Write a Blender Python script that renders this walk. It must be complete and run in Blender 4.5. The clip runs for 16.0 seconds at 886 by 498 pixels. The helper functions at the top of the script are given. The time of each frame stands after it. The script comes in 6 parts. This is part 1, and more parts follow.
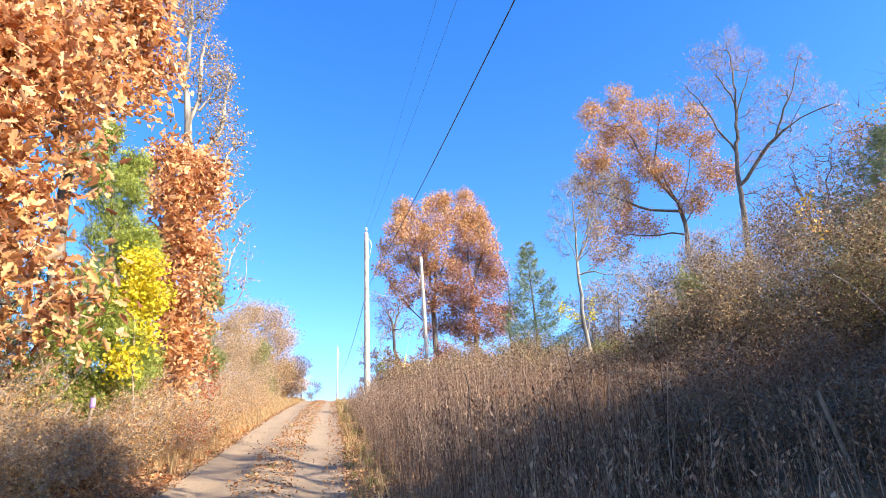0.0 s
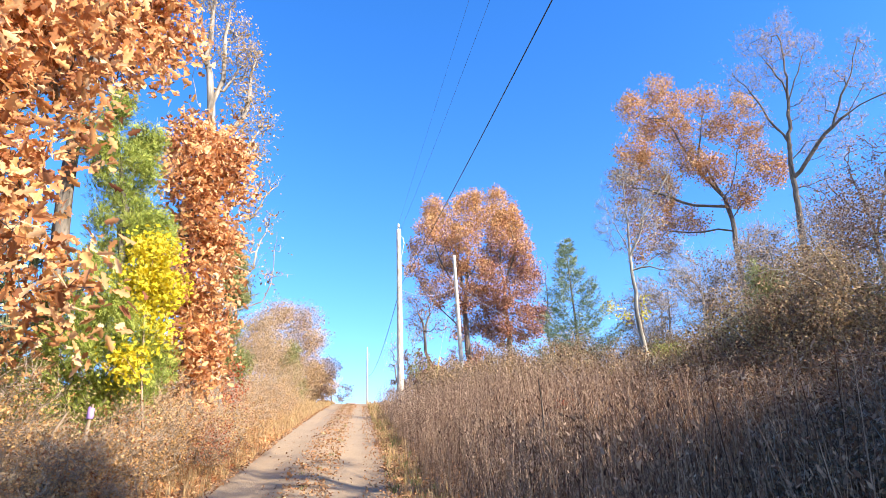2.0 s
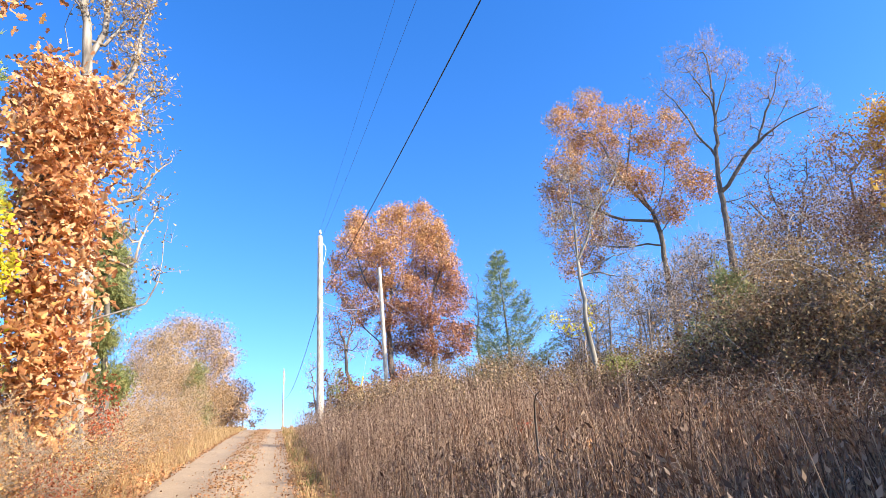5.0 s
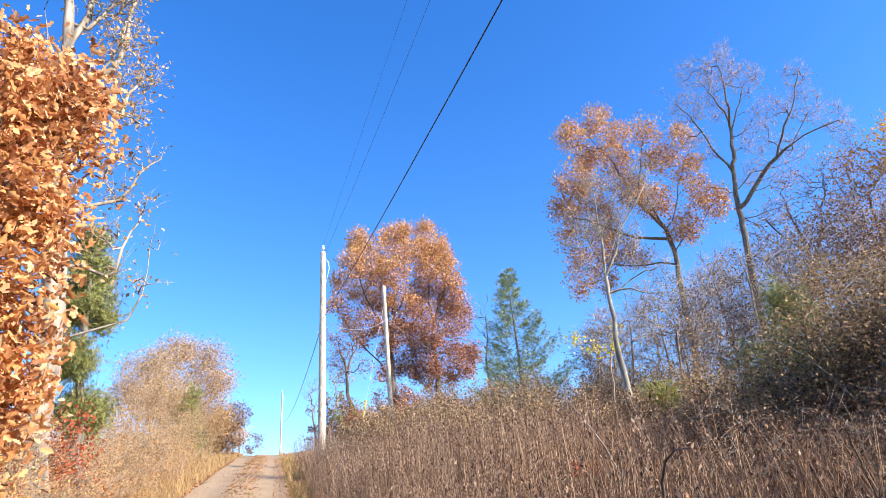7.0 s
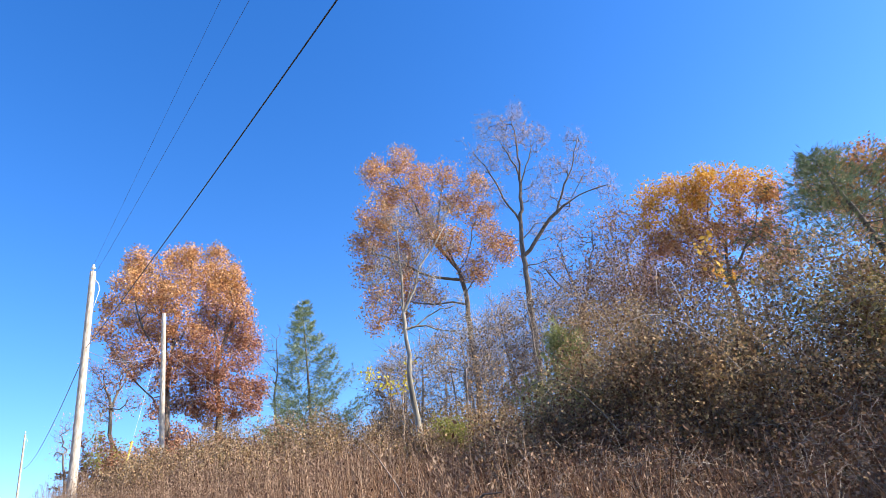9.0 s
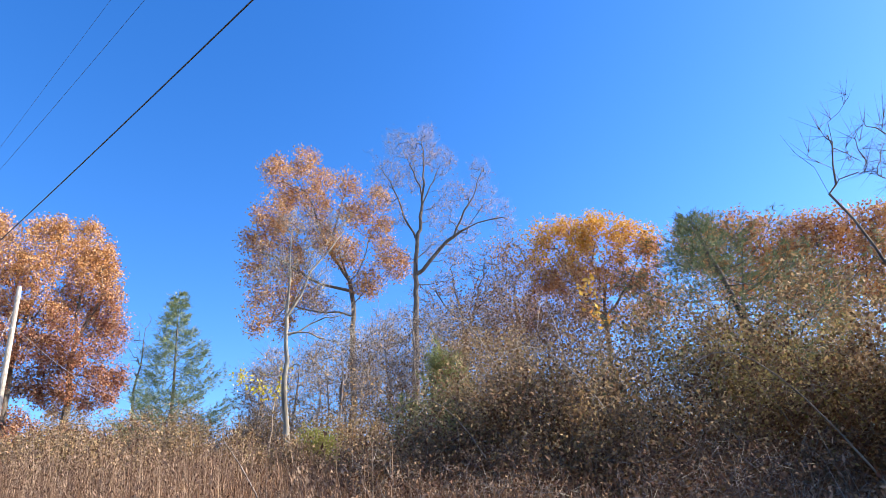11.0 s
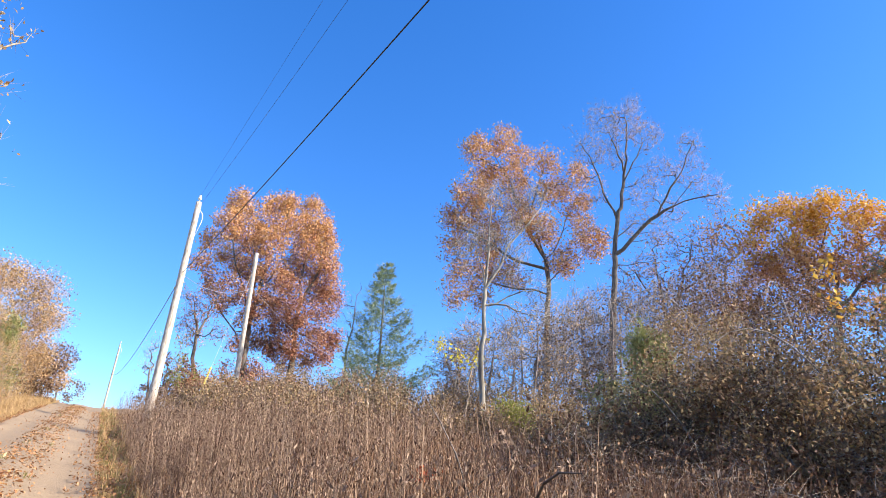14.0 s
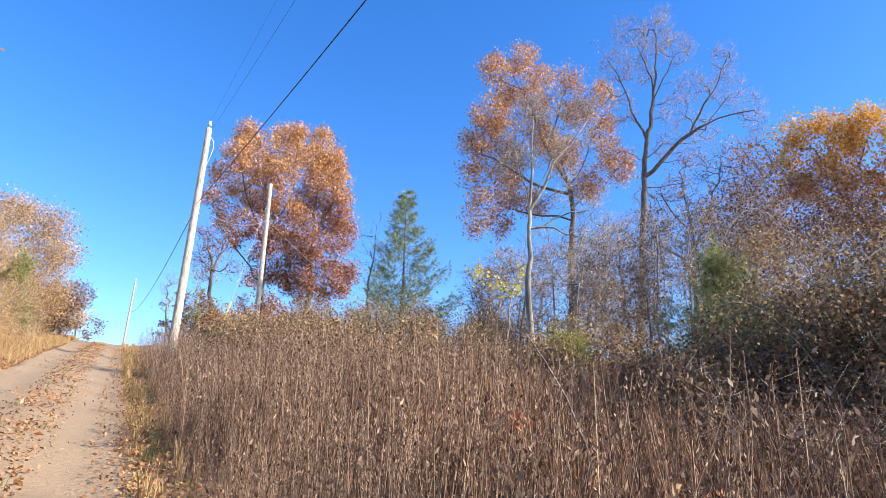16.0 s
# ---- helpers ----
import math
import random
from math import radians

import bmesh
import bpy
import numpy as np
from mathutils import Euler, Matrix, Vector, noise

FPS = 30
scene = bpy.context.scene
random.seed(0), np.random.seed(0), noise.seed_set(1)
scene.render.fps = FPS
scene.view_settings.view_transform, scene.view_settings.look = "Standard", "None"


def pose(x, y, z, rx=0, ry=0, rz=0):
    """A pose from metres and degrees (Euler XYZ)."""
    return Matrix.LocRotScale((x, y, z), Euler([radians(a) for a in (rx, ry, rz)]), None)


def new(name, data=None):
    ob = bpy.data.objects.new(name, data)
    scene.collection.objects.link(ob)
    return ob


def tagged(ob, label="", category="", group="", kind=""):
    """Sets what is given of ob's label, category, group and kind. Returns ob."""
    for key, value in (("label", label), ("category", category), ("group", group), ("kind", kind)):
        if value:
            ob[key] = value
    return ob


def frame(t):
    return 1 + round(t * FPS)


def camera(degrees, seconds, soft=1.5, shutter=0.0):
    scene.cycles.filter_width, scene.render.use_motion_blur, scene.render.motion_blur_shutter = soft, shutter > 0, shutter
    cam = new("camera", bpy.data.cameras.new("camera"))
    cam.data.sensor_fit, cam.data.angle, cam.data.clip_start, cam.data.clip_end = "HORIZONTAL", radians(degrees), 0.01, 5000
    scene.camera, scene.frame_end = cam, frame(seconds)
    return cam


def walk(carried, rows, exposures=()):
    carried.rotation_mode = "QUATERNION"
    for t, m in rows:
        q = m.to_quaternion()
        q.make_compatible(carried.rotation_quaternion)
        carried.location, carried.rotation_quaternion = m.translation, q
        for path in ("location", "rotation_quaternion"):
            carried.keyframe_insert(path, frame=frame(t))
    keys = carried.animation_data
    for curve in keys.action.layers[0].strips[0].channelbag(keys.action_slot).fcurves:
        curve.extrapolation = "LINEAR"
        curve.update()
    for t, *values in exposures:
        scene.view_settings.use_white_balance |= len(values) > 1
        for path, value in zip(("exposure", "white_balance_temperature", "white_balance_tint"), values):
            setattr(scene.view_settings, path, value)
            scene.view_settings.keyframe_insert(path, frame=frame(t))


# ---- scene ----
cam = camera(69.4, 16.0, 0.65)
METRES, EYE, TILT, LEAN, TURN = 8.0, 1.5, 0.0, 0.0, -16.4
ROWS = [
    (0.0, 0.0, 0.0, 0.0, 1.12, 21.43, 2.85),
    (0.5, -0.0138, 0.0526, 0.0105, 1.88, 21.51, 2.81),
    (1.0, -0.0312, 0.0938, 0.0232, 2.22, 21.64, 2.62),
    (1.5, -0.0407, 0.1433, 0.0307, 3.35, 21.86, 2.23),
    (2.0, -0.0548, 0.1894, 0.0427, 3.49, 21.73, 2.17),
    (2.5, -0.061, 0.2281, 0.0491, 1.52, 21.62, 2.56),
    (3.0, -0.0619, 0.2769, 0.0608, 0.54, 22.47, 2.84),
    (3.5, -0.0681, 0.3194, 0.0727, -2.64, 22.72, 4.0),
    (4.0, -0.0699, 0.3778, 0.0757, -3.41, 22.92, 4.46),
    (6.5, -0.133, 0.6184, 0.1354, -2.85, 24.21, 4.07),
    (7.0, -0.1374, 0.664, 0.1476, -3.35, 25.06, 4.17),
    (7.5, -0.1417, 0.6915, 0.1553, -6.45, 25.64, 5.27),
    (8.0, -0.1363, 0.6981, 0.1594, -10.61, 26.35, 6.77),
    (8.5, -0.1374, 0.7007, 0.1603, -16.23, 26.22, 8.43),
    (9.0, -0.1392, 0.7006, 0.1593, -21.25, 26.14, 8.57),
    (9.5, -0.1408, 0.6994, 0.1585, -25.83, 26.14, 8.12),
    (10.0, -0.1427, 0.6968, 0.1572, -30.6, 26.12, 7.58),
    (12.5, -0.1396, 0.7062, 0.1593, -32.58, 26.04, 3.12),
    (13.0, -0.1393, 0.7093, 0.1593, -29.08, 25.95, 1.62),
    (13.5, -0.1354, 0.7178, 0.1584, -23.61, 25.7, -0.71),
    (14.0, -0.1347, 0.7421, 0.1551, -18.16, 24.63, -2.99),
    (14.5, -0.1462, 0.7779, 0.1643, -17.56, 22.75, -3.0),
    (15.0, -0.1531, 0.8267, 0.1701, -17.33, 21.33, -2.59),
    (15.5, -0.1643, 0.886, 0.178, -16.99, 19.93, -2.34),
    (16.0, -0.177, 0.9373, 0.1903, -17.05, 18.48, -2.05),
]
walk(cam, [(t, pose(0, 0, EYE, TILT, LEAN, TURN) @ pose(METRES * x, METRES * y, METRES * z, 90 + pitch, roll, yaw)) for t, x, y, z, yaw, pitch, roll in ROWS],
     exposures=[(0.0, 1.52), (2.5, 1.49), (4.0, 1.42), (6.5, 1.36), (7.5, 1.27), (8.5, 1.17), (10.0, 1.18), (12.5, 1.27), (14.5, 1.23), (16.0, 1.19)])


# ---- world, sun, exposure ----
SUN_AZ, SUN_EL = 137.0, 29.0
world = bpy.data.worlds.new("sky")
scene.world = world
world.use_nodes = True
wn, wl = world.node_tree.nodes, world.node_tree.links
sky = wn.new("ShaderNodeTexSky")
sky.sky_type = "NISHITA"
sky.sun_disc = False
sky.sun_elevation, sky.sun_rotation = radians(SUN_EL), radians(SUN_AZ)
sky.air_density, sky.dust_density, sky.ozone_density = 1.0, 0.3, 3.0
hsv = wn.new("ShaderNodeHueSaturation")
hsv.inputs["Saturation"].default_value = 1.32
hsv.inputs["Hue"].default_value = 0.512
wl.new(sky.outputs["Color"], hsv.inputs["Color"])
wl.new(hsv.outputs["Color"], wn["Background"].inputs["Color"])
wn["Background"].inputs["Strength"].default_value = 0.15
sun_data = bpy.data.lights.new("sun", "SUN")
sun_data.energy, sun_data.angle, sun_data.color = 5.0, radians(0.6), (1.0, 0.9, 0.76)
sun = new("sun", sun_data)
sun_way = Vector((math.sin(radians(SUN_AZ)) * math.cos(radians(SUN_EL)), math.cos(radians(SUN_AZ)) * math.cos(radians(SUN_EL)), math.sin(radians(SUN_EL))))
sun.rotation_euler = sun_way.to_track_quat("Z", "Y").to_euler()


# ---- materials ----
def nodes_of(name):
    m = bpy.data.materials.new(name)
    m.use_nodes = True
    n, l = m.node_tree.nodes, m.node_tree.links
    return m, n, l, n["Principled BSDF"]


def ramp(n, l, source, colours):
    r = n.new("ShaderNodeValToRGB")
    while len(r.color_ramp.elements) < len(colours):
        r.color_ramp.elements.new(0.5)
    for i, c in enumerate(colours):
        r.color_ramp.elements[i].position = i / max(1, len(colours) - 1)
        r.color_ramp.elements[i].color = (*c, 1)
    l.new(source, r.inputs["Fac"])
    return r.outputs["Color"]


def noise_fac(n, l, scale, detail=4.0, rough=0.6):
    c = n.new("ShaderNodeNewGeometry")
    t = n.new("ShaderNodeTexNoise")
    t.inputs["Scale"].default_value, t.inputs["Detail"].default_value, t.inputs["Roughness"].default_value = scale, detail, rough
    l.new(c.outputs["Position"], t.inputs["Vector"])
    return t.outputs["Fac"]


def leaf_material(name, colours, rough=0.5, through_light=0.42, by_object=False):
    """Leaves: one tone for each leaf, veined by a fine noise, some light through the blade."""
    m, n, l, b = nodes_of(name)
    if by_object:
        pick = n.new("ShaderNodeObjectInfo").outputs["Random"]
    else:
        pick = n.new("ShaderNodeNewGeometry").outputs["Random Per Island"]
    tone = ramp(n, l, pick, colours)
    mix = n.new("ShaderNodeMixRGB")
    mix.blend_type = "MULTIPLY"
    mix.inputs["Fac"].default_value = 0.5
    l.new(tone, mix.inputs["Color1"])
    l.new(ramp(n, l, noise_fac(n, l, 35.0), [(0.55, 0.5, 0.45), (1.2, 1.15, 1.1)]), mix.inputs["Color2"])
    l.new(mix.outputs["Color"], b.inputs["Base Color"])
    b.inputs["Roughness"].default_value = rough
    b.inputs["Specular IOR Level"].default_value = 0.12
    tr = n.new("ShaderNodeBsdfTranslucent")
    l.new(mix.outputs["Color"], tr.inputs["Color"])
    add = n.new("ShaderNodeMixShader")
    add.inputs["Fac"].default_value = through_light
    l.new(b.outputs["BSDF"], add.inputs[1])
    l.new(tr.outputs["BSDF"], add.inputs[2])
    l.new(add.outputs["Shader"], n["Material Output"].inputs["Surface"])
    return m


def bark_material(name, dark, light, scale=14.0):
    m, n, l, b = nodes_of(name)
    geo = n.new("ShaderNodeNewGeometry")
    st = n.new("ShaderNodeMapping")
    st.inputs["Scale"].default_value = (1, 1, 0.18)
    l.new(geo.outputs["Position"], st.inputs["Vector"])
    t = n.new("ShaderNodeTexNoise")
    t.inputs["Scale"].default_value, t.inputs["Detail"].default_value = scale, 6
    l.new(st.outputs["Vector"], t.inputs["Vector"])
    l.new(ramp(n, l, t.outputs["Fac"], [dark, dark, light, light]), b.inputs["Base Color"])
    b.inputs["Roughness"].default_value = 0.9
    bump = n.new("ShaderNodeBump")
    bump.inputs["Strength"].default_value, bump.inputs["Distance"].default_value = 0.6, 0.03
    l.new(t.outputs["Fac"], bump.inputs["Height"])
    l.new(bump.outputs["Normal"], b.inputs["Normal"])
    return m


def ground_material(name, colours, fine=22.0, coarse=0.7, bump_size=0.04):
    m, n, l, b = nodes_of(name)
    a, c = noise_fac(n, l, fine, 8.0, 0.7), noise_fac(n, l, coarse, 3.0)
    add = n.new("ShaderNodeMath")
    add.operation = "MULTIPLY_ADD"
    add.inputs[1].default_value, = (0.6,)
    l.new(a, add.inputs[0])
    half = n.new("ShaderNodeMath")
    half.operation = "MULTIPLY"
    half.inputs[1].default_value = 0.4
    l.new(c, half.inputs[0])
    l.new(half.outputs[0], add.inputs[2])
    r = ramp(n, l, add.outputs[0], colours)
    l.new(r, b.inputs["Base Color"])
    b.inputs["Roughness"].default_value = 0.95
    bump = n.new("ShaderNodeBump")
    bump.inputs["Strength"].default_value, bump.inputs["Distance"].default_value = 0.8, bump_size
    l.new(a, bump.inputs["Height"])
    l.new(bump.outputs["Normal"], b.inputs["Normal"])
    return m


SOIL = ground_material("leafy_soil", [(0.04, 0.025, 0.014), (0.17, 0.1, 0.05), (0.31, 0.19, 0.1), (0.44, 0.3, 0.17)])
GRAVEL = ground_material("dirt_road", [(0.11, 0.074, 0.043), (0.24, 0.167, 0.1), (0.345, 0.25, 0.153), (0.44, 0.335, 0.217)], 16.0, 0.9, 0.03)
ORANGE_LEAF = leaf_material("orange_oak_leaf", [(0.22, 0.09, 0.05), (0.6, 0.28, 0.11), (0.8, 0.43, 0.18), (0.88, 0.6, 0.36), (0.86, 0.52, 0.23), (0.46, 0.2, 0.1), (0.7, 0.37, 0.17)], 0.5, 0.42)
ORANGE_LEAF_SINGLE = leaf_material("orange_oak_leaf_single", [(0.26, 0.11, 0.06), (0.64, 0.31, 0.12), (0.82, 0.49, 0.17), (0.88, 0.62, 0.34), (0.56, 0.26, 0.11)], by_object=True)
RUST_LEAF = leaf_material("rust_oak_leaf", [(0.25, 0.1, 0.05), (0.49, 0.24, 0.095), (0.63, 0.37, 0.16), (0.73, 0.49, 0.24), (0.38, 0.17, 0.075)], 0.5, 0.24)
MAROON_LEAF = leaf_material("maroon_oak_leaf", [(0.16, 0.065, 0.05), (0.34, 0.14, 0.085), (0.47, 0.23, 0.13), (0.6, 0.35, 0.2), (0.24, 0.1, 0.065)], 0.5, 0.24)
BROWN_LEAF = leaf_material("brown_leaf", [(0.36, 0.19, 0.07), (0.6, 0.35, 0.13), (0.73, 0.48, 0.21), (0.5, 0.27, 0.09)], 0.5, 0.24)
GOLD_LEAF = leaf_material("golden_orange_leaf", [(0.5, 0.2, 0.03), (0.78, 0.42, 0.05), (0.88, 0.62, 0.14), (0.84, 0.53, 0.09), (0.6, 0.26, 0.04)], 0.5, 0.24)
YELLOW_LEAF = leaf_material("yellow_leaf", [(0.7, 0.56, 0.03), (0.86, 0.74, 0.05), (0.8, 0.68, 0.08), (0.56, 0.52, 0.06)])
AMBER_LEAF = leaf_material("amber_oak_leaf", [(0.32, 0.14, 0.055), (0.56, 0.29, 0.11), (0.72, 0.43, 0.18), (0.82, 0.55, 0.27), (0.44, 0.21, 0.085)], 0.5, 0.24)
PEACH_LEAF = leaf_material("peach_leaf", [(0.36, 0.22, 0.1), (0.55, 0.37, 0.18), (0.67, 0.49, 0.27), (0.47, 0.3, 0.15)])
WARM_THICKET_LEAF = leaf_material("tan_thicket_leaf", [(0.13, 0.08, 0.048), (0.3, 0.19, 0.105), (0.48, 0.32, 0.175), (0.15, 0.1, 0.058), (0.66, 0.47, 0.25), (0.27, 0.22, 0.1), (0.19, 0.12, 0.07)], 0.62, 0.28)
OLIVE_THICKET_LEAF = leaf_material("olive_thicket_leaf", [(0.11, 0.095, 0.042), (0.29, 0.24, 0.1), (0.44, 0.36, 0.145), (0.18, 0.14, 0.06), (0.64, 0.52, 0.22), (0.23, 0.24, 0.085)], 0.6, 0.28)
RED_LEAF = leaf_material("red_leaf", [(0.4, 0.06, 0.03), (0.55, 0.14, 0.06), (0.5, 0.2, 0.1)])
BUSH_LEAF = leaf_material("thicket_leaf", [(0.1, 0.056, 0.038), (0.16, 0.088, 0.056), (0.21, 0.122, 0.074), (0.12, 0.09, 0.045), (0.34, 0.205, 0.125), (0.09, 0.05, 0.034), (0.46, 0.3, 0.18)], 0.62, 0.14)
LITTER_LEAF = leaf_material("fallen_leaf", [(0.2, 0.1, 0.05), (0.42, 0.23, 0.11), (0.6, 0.37, 0.2), (0.3, 0.15, 0.08), (0.54, 0.3, 0.13)], 0.6, 0.15)
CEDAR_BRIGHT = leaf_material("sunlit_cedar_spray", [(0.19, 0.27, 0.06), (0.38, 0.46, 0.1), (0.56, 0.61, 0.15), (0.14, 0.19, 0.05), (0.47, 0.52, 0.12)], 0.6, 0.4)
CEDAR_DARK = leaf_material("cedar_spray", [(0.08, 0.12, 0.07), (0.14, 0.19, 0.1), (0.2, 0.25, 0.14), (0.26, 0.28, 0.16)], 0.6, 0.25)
CEDAR_PALE = leaf_material("pale_cedar_spray", [(0.12, 0.18, 0.1), (0.21, 0.29, 0.16), (0.3, 0.37, 0.2), (0.36, 0.38, 0.21)], 0.6, 0.3)
CEDAR_MID = leaf_material("light_cedar_spray", [(0.16, 0.2, 0.08), (0.27, 0.31, 0.11), (0.36, 0.38, 0.15), (0.38, 0.34, 0.15)], 0.6, 0.35)
OLIVE_LEAF = leaf_material("olive_leaf", [(0.2, 0.22, 0.06), (0.3, 0.3, 0.08), (0.36, 0.33, 0.1)])
WEED = leaf_material("dry_weed", [(0.065, 0.036, 0.026), (0.175, 0.108, 0.075), (0.31, 0.212, 0.152), (0.5, 0.375, 0.272), (0.115, 0.067, 0.048)], 0.8, 0.17)
STRAW = leaf_material("straw_grass", [(0.42, 0.28, 0.13), (0.58, 0.42, 0.2), (0.5, 0.36, 0.2), (0.34, 0.2, 0.1)], 0.7, 0.25)
RED_GRASS = leaf_material("russet_grass", [(0.2, 0.105, 0.065), (0.32, 0.19, 0.115), (0.42, 0.285, 0.18)], 0.7, 0.25)
GREEN_GRASS = leaf_material("green_grass", [(0.14, 0.17, 0.05), (0.26, 0.26, 0.09), (0.36, 0.31, 0.13)], 0.7, 0.25)
BARK_GREY = bark_material("grey_bark", (0.06, 0.05, 0.042), (0.22, 0.19, 0.16))
TWIG_MAUVE = bark_material("mauve_twig", (0.24, 0.17, 0.15), (0.44, 0.33, 0.3))
TWIG_GREY = bark_material("grey_twig", (0.12, 0.095, 0.08), (0.3, 0.25, 0.21))
BARK_PALE = bark_material("pale_bark", (0.13, 0.11, 0.085), (0.38, 0.34, 0.275), 9.0)
BARK_ASH = bark_material("ash_grey_bark", (0.12, 0.1, 0.08), (0.4, 0.35, 0.29), 9.0)
BARK_DARK = bark_material("dark_bark", (0.05, 0.042, 0.035), (0.17, 0.14, 0.115))
TWIG_TAN = bark_material("tan_twig", (0.2, 0.14, 0.09), (0.42, 0.32, 0.22))
POLE_WOOD = bark_material("weathered_pole_wood", (0.3, 0.25, 0.2), (0.56, 0.5, 0.42), 22.0)
STAKE_WOOD = bark_material("stake_wood", (0.09, 0.065, 0.045), (0.3, 0.22, 0.15), 30.0)


def plain(name, colour, rough=0.5, metal=0.0):
    m, n, l, b = nodes_of(name)
    l.new(ramp(n, l, noise_fac(n, l, 40.0), [tuple(c * 0.75 for c in colour), tuple(min(1, c * 1.2) for c in colour)]), b.inputs["Base Color"])
    b.inputs["Roughness"].default_value, b.inputs["Metallic"].default_value = rough, metal
    return m


CABLE = plain("black_cable", (0.02, 0.02, 0.022), 0.5)
STEEL = plain("galvanised_steel", (0.5, 0.5, 0.5), 0.45, 0.9)
PORCELAIN = plain("grey_porcelain", (0.55, 0.55, 0.53), 0.25)
PURPLE_PAINT = plain("purple_paint", (0.34, 0.22, 0.5), 0.7)
GUARD = plain("yellow_plastic", (0.7, 0.52, 0.08), 0.5)


# ---- mesh helpers ----
def mesh_of(name, verts, faces, material):
    """A mesh from arrays of vertices and of faces with one number of corners."""
    verts, faces = np.asarray(verts, dtype=np.float32), np.asarray(faces, dtype=np.int32)
    me = bpy.data.meshes.new(name)
    k = faces.shape[1]
    me.vertices.add(len(verts))
    me.vertices.foreach_set("co", verts.ravel())
    me.loops.add(faces.size)
    me.loops.foreach_set("vertex_index", faces.ravel())
    me.polygons.add(len(faces))
    me.polygons.foreach_set("loop_start", np.arange(0, faces.size, k, dtype=np.int32))
    me.polygons.foreach_set("loop_total", np.full(len(faces), k, dtype=np.int32))
    me.update(calc_edges=True)
    me.materials.append(material)
    return me


def put_part(name, me, parent=None, label="", smooth=True, kind=""):
    ob = new(name, me)
    if smooth:
        me.polygons.foreach_set("use_smooth", np.ones(len(me.polygons), dtype=bool))
    if parent is not None:
        ob.parent = parent
        ob.matrix_parent_inverse = parent.matrix_basis.inverted()
    return tagged(ob, label, kind=kind)


def thing(name, place, label, category, group=""):
    ob = new(name)
    ob.location = place
    ob.empty_display_size = 0.2
    return tagged(ob, label, category, group)


def tube(path, radii, sides):
    """Rings along a path: vertices and quads."""
    path, radii = np.asarray(path, float), np.asarray(radii, float)
    d = np.gradient(path, axis=0)
    d /= np.linalg.norm(d, axis=1)[:, None] + 1e-9
    ref = np.where(np.abs(d[:, 2:3]) > 0.9, np.array([[1.0, 0, 0]]), np.array([[0, 0, 1.0]]))
    a = np.cross(d, ref)
    a /= np.linalg.norm(a, axis=1)[:, None] + 1e-9
    for i in range(1, len(a)):
        v = a[i - 1] - d[i] * np.dot(a[i - 1], d[i])
        a[i] = v / (np.linalg.norm(v) + 1e-9)
    b = np.cross(d, a)
    w = np.arange(sides) * 2 * np.pi / sides
    ring = a[:, None] * np.cos(w)[None, :, None] + b[:, None] * np.sin(w)[None, :, None]
    v = (path[:, None] + ring * radii[:, None, None]).reshape(-1, 3)
    n = len(path)
    i, j = np.meshgrid(np.arange(n - 1), np.arange(sides), indexing="ij")
    p, q = i * sides + j, i * sides + (j + 1) % sides
    return v, np.stack([p, q, q + sides, p + sides], -1).reshape(-1, 4)


def join(pieces):
    vs, fs, n = [], [], 0
    for v, f in pieces:
        vs.append(v)
        fs.append(f + n)
        n += len(v)
    return np.concatenate(vs), np.concatenate(fs)


def turns(rng, count, up=0.0):
    """Random turns; up draws the z axes towards the sky."""
    z = rng.normal(size=(count, 3)) + np.array([0, 0, up])
    z /= np.linalg.norm(z, axis=1)[:, None]
    r = rng.normal(size=(count, 3))
    x = np.cross(r, z)
    x /= np.linalg.norm(x, axis=1)[:, None] + 1e-9
    return np.stack([x, np.cross(z, x), z], -1)


KITE = (np.array([[0, -0.5, 0], [0.3, -0.02, 0.12], [0, 0.5, 0], [-0.3, -0.02, 0.12]]), np.array([[0, 1, 2], [0, 2, 3]]))
BLADE = (np.array([[0, -0.5, 0], [0.065, -0.1, 0.05], [0.02, 0.5, 0.1], [-0.065, -0.1, 0.05]]), np.array([[0, 1, 2], [0, 2, 3]]))
LOBED = (np.array([[0, -0.6, 0], [0, -0.42, 0], [0.2, -0.3, 0.06], [0.12, -0.16, 0.05], [0.36, 0.02, 0.13], [0.15, 0.12, 0.06], [0.22, 0.34, 0.1], [0, 0.52, -0.03],
                   [-0.22, 0.34, 0.1], [-0.15, 0.12, 0.06], [-0.36, 0.02, 0.13], [-0.12, -0.16, 0.05], [-0.2, -0.3, 0.06]]),
         np.array([[1, 2, 3], [1, 3, 5], [3, 4, 5], [1, 5, 7], [5, 6, 7], [1, 7, 9], [7, 8, 9], [1, 9, 11], [9, 10, 11], [1, 11, 12], [0, 2, 1], [0, 1, 12]]))
LOBED_LIGHT = (np.array([[0, -0.5, 0], [0.33, -0.12, 0.1], [0.16, 0.06, 0.04], [0.24, 0.34, 0.1], [0, 0.52, -0.03], [-0.24, 0.34, 0.1], [-0.16, 0.06, 0.04], [-0.33, -0.12, 0.1]]),
               np.array([[0, 1, 2], [0, 2, 4], [2, 3, 4], [0, 4, 6], [4, 5, 6], [0, 6, 7]]))
SPIKE = (np.array([[0.008, 0, 0], [-0.004, 0, 0.007], [-0.004, 0, -0.007], [0, 1, 0]]), np.array([[0, 1, 3], [1, 2, 3], [2, 0, 3]]))
SPIKE_WIDE = (SPIKE[0] * np.array([1.5, 1, 1.5]), SPIKE[1])
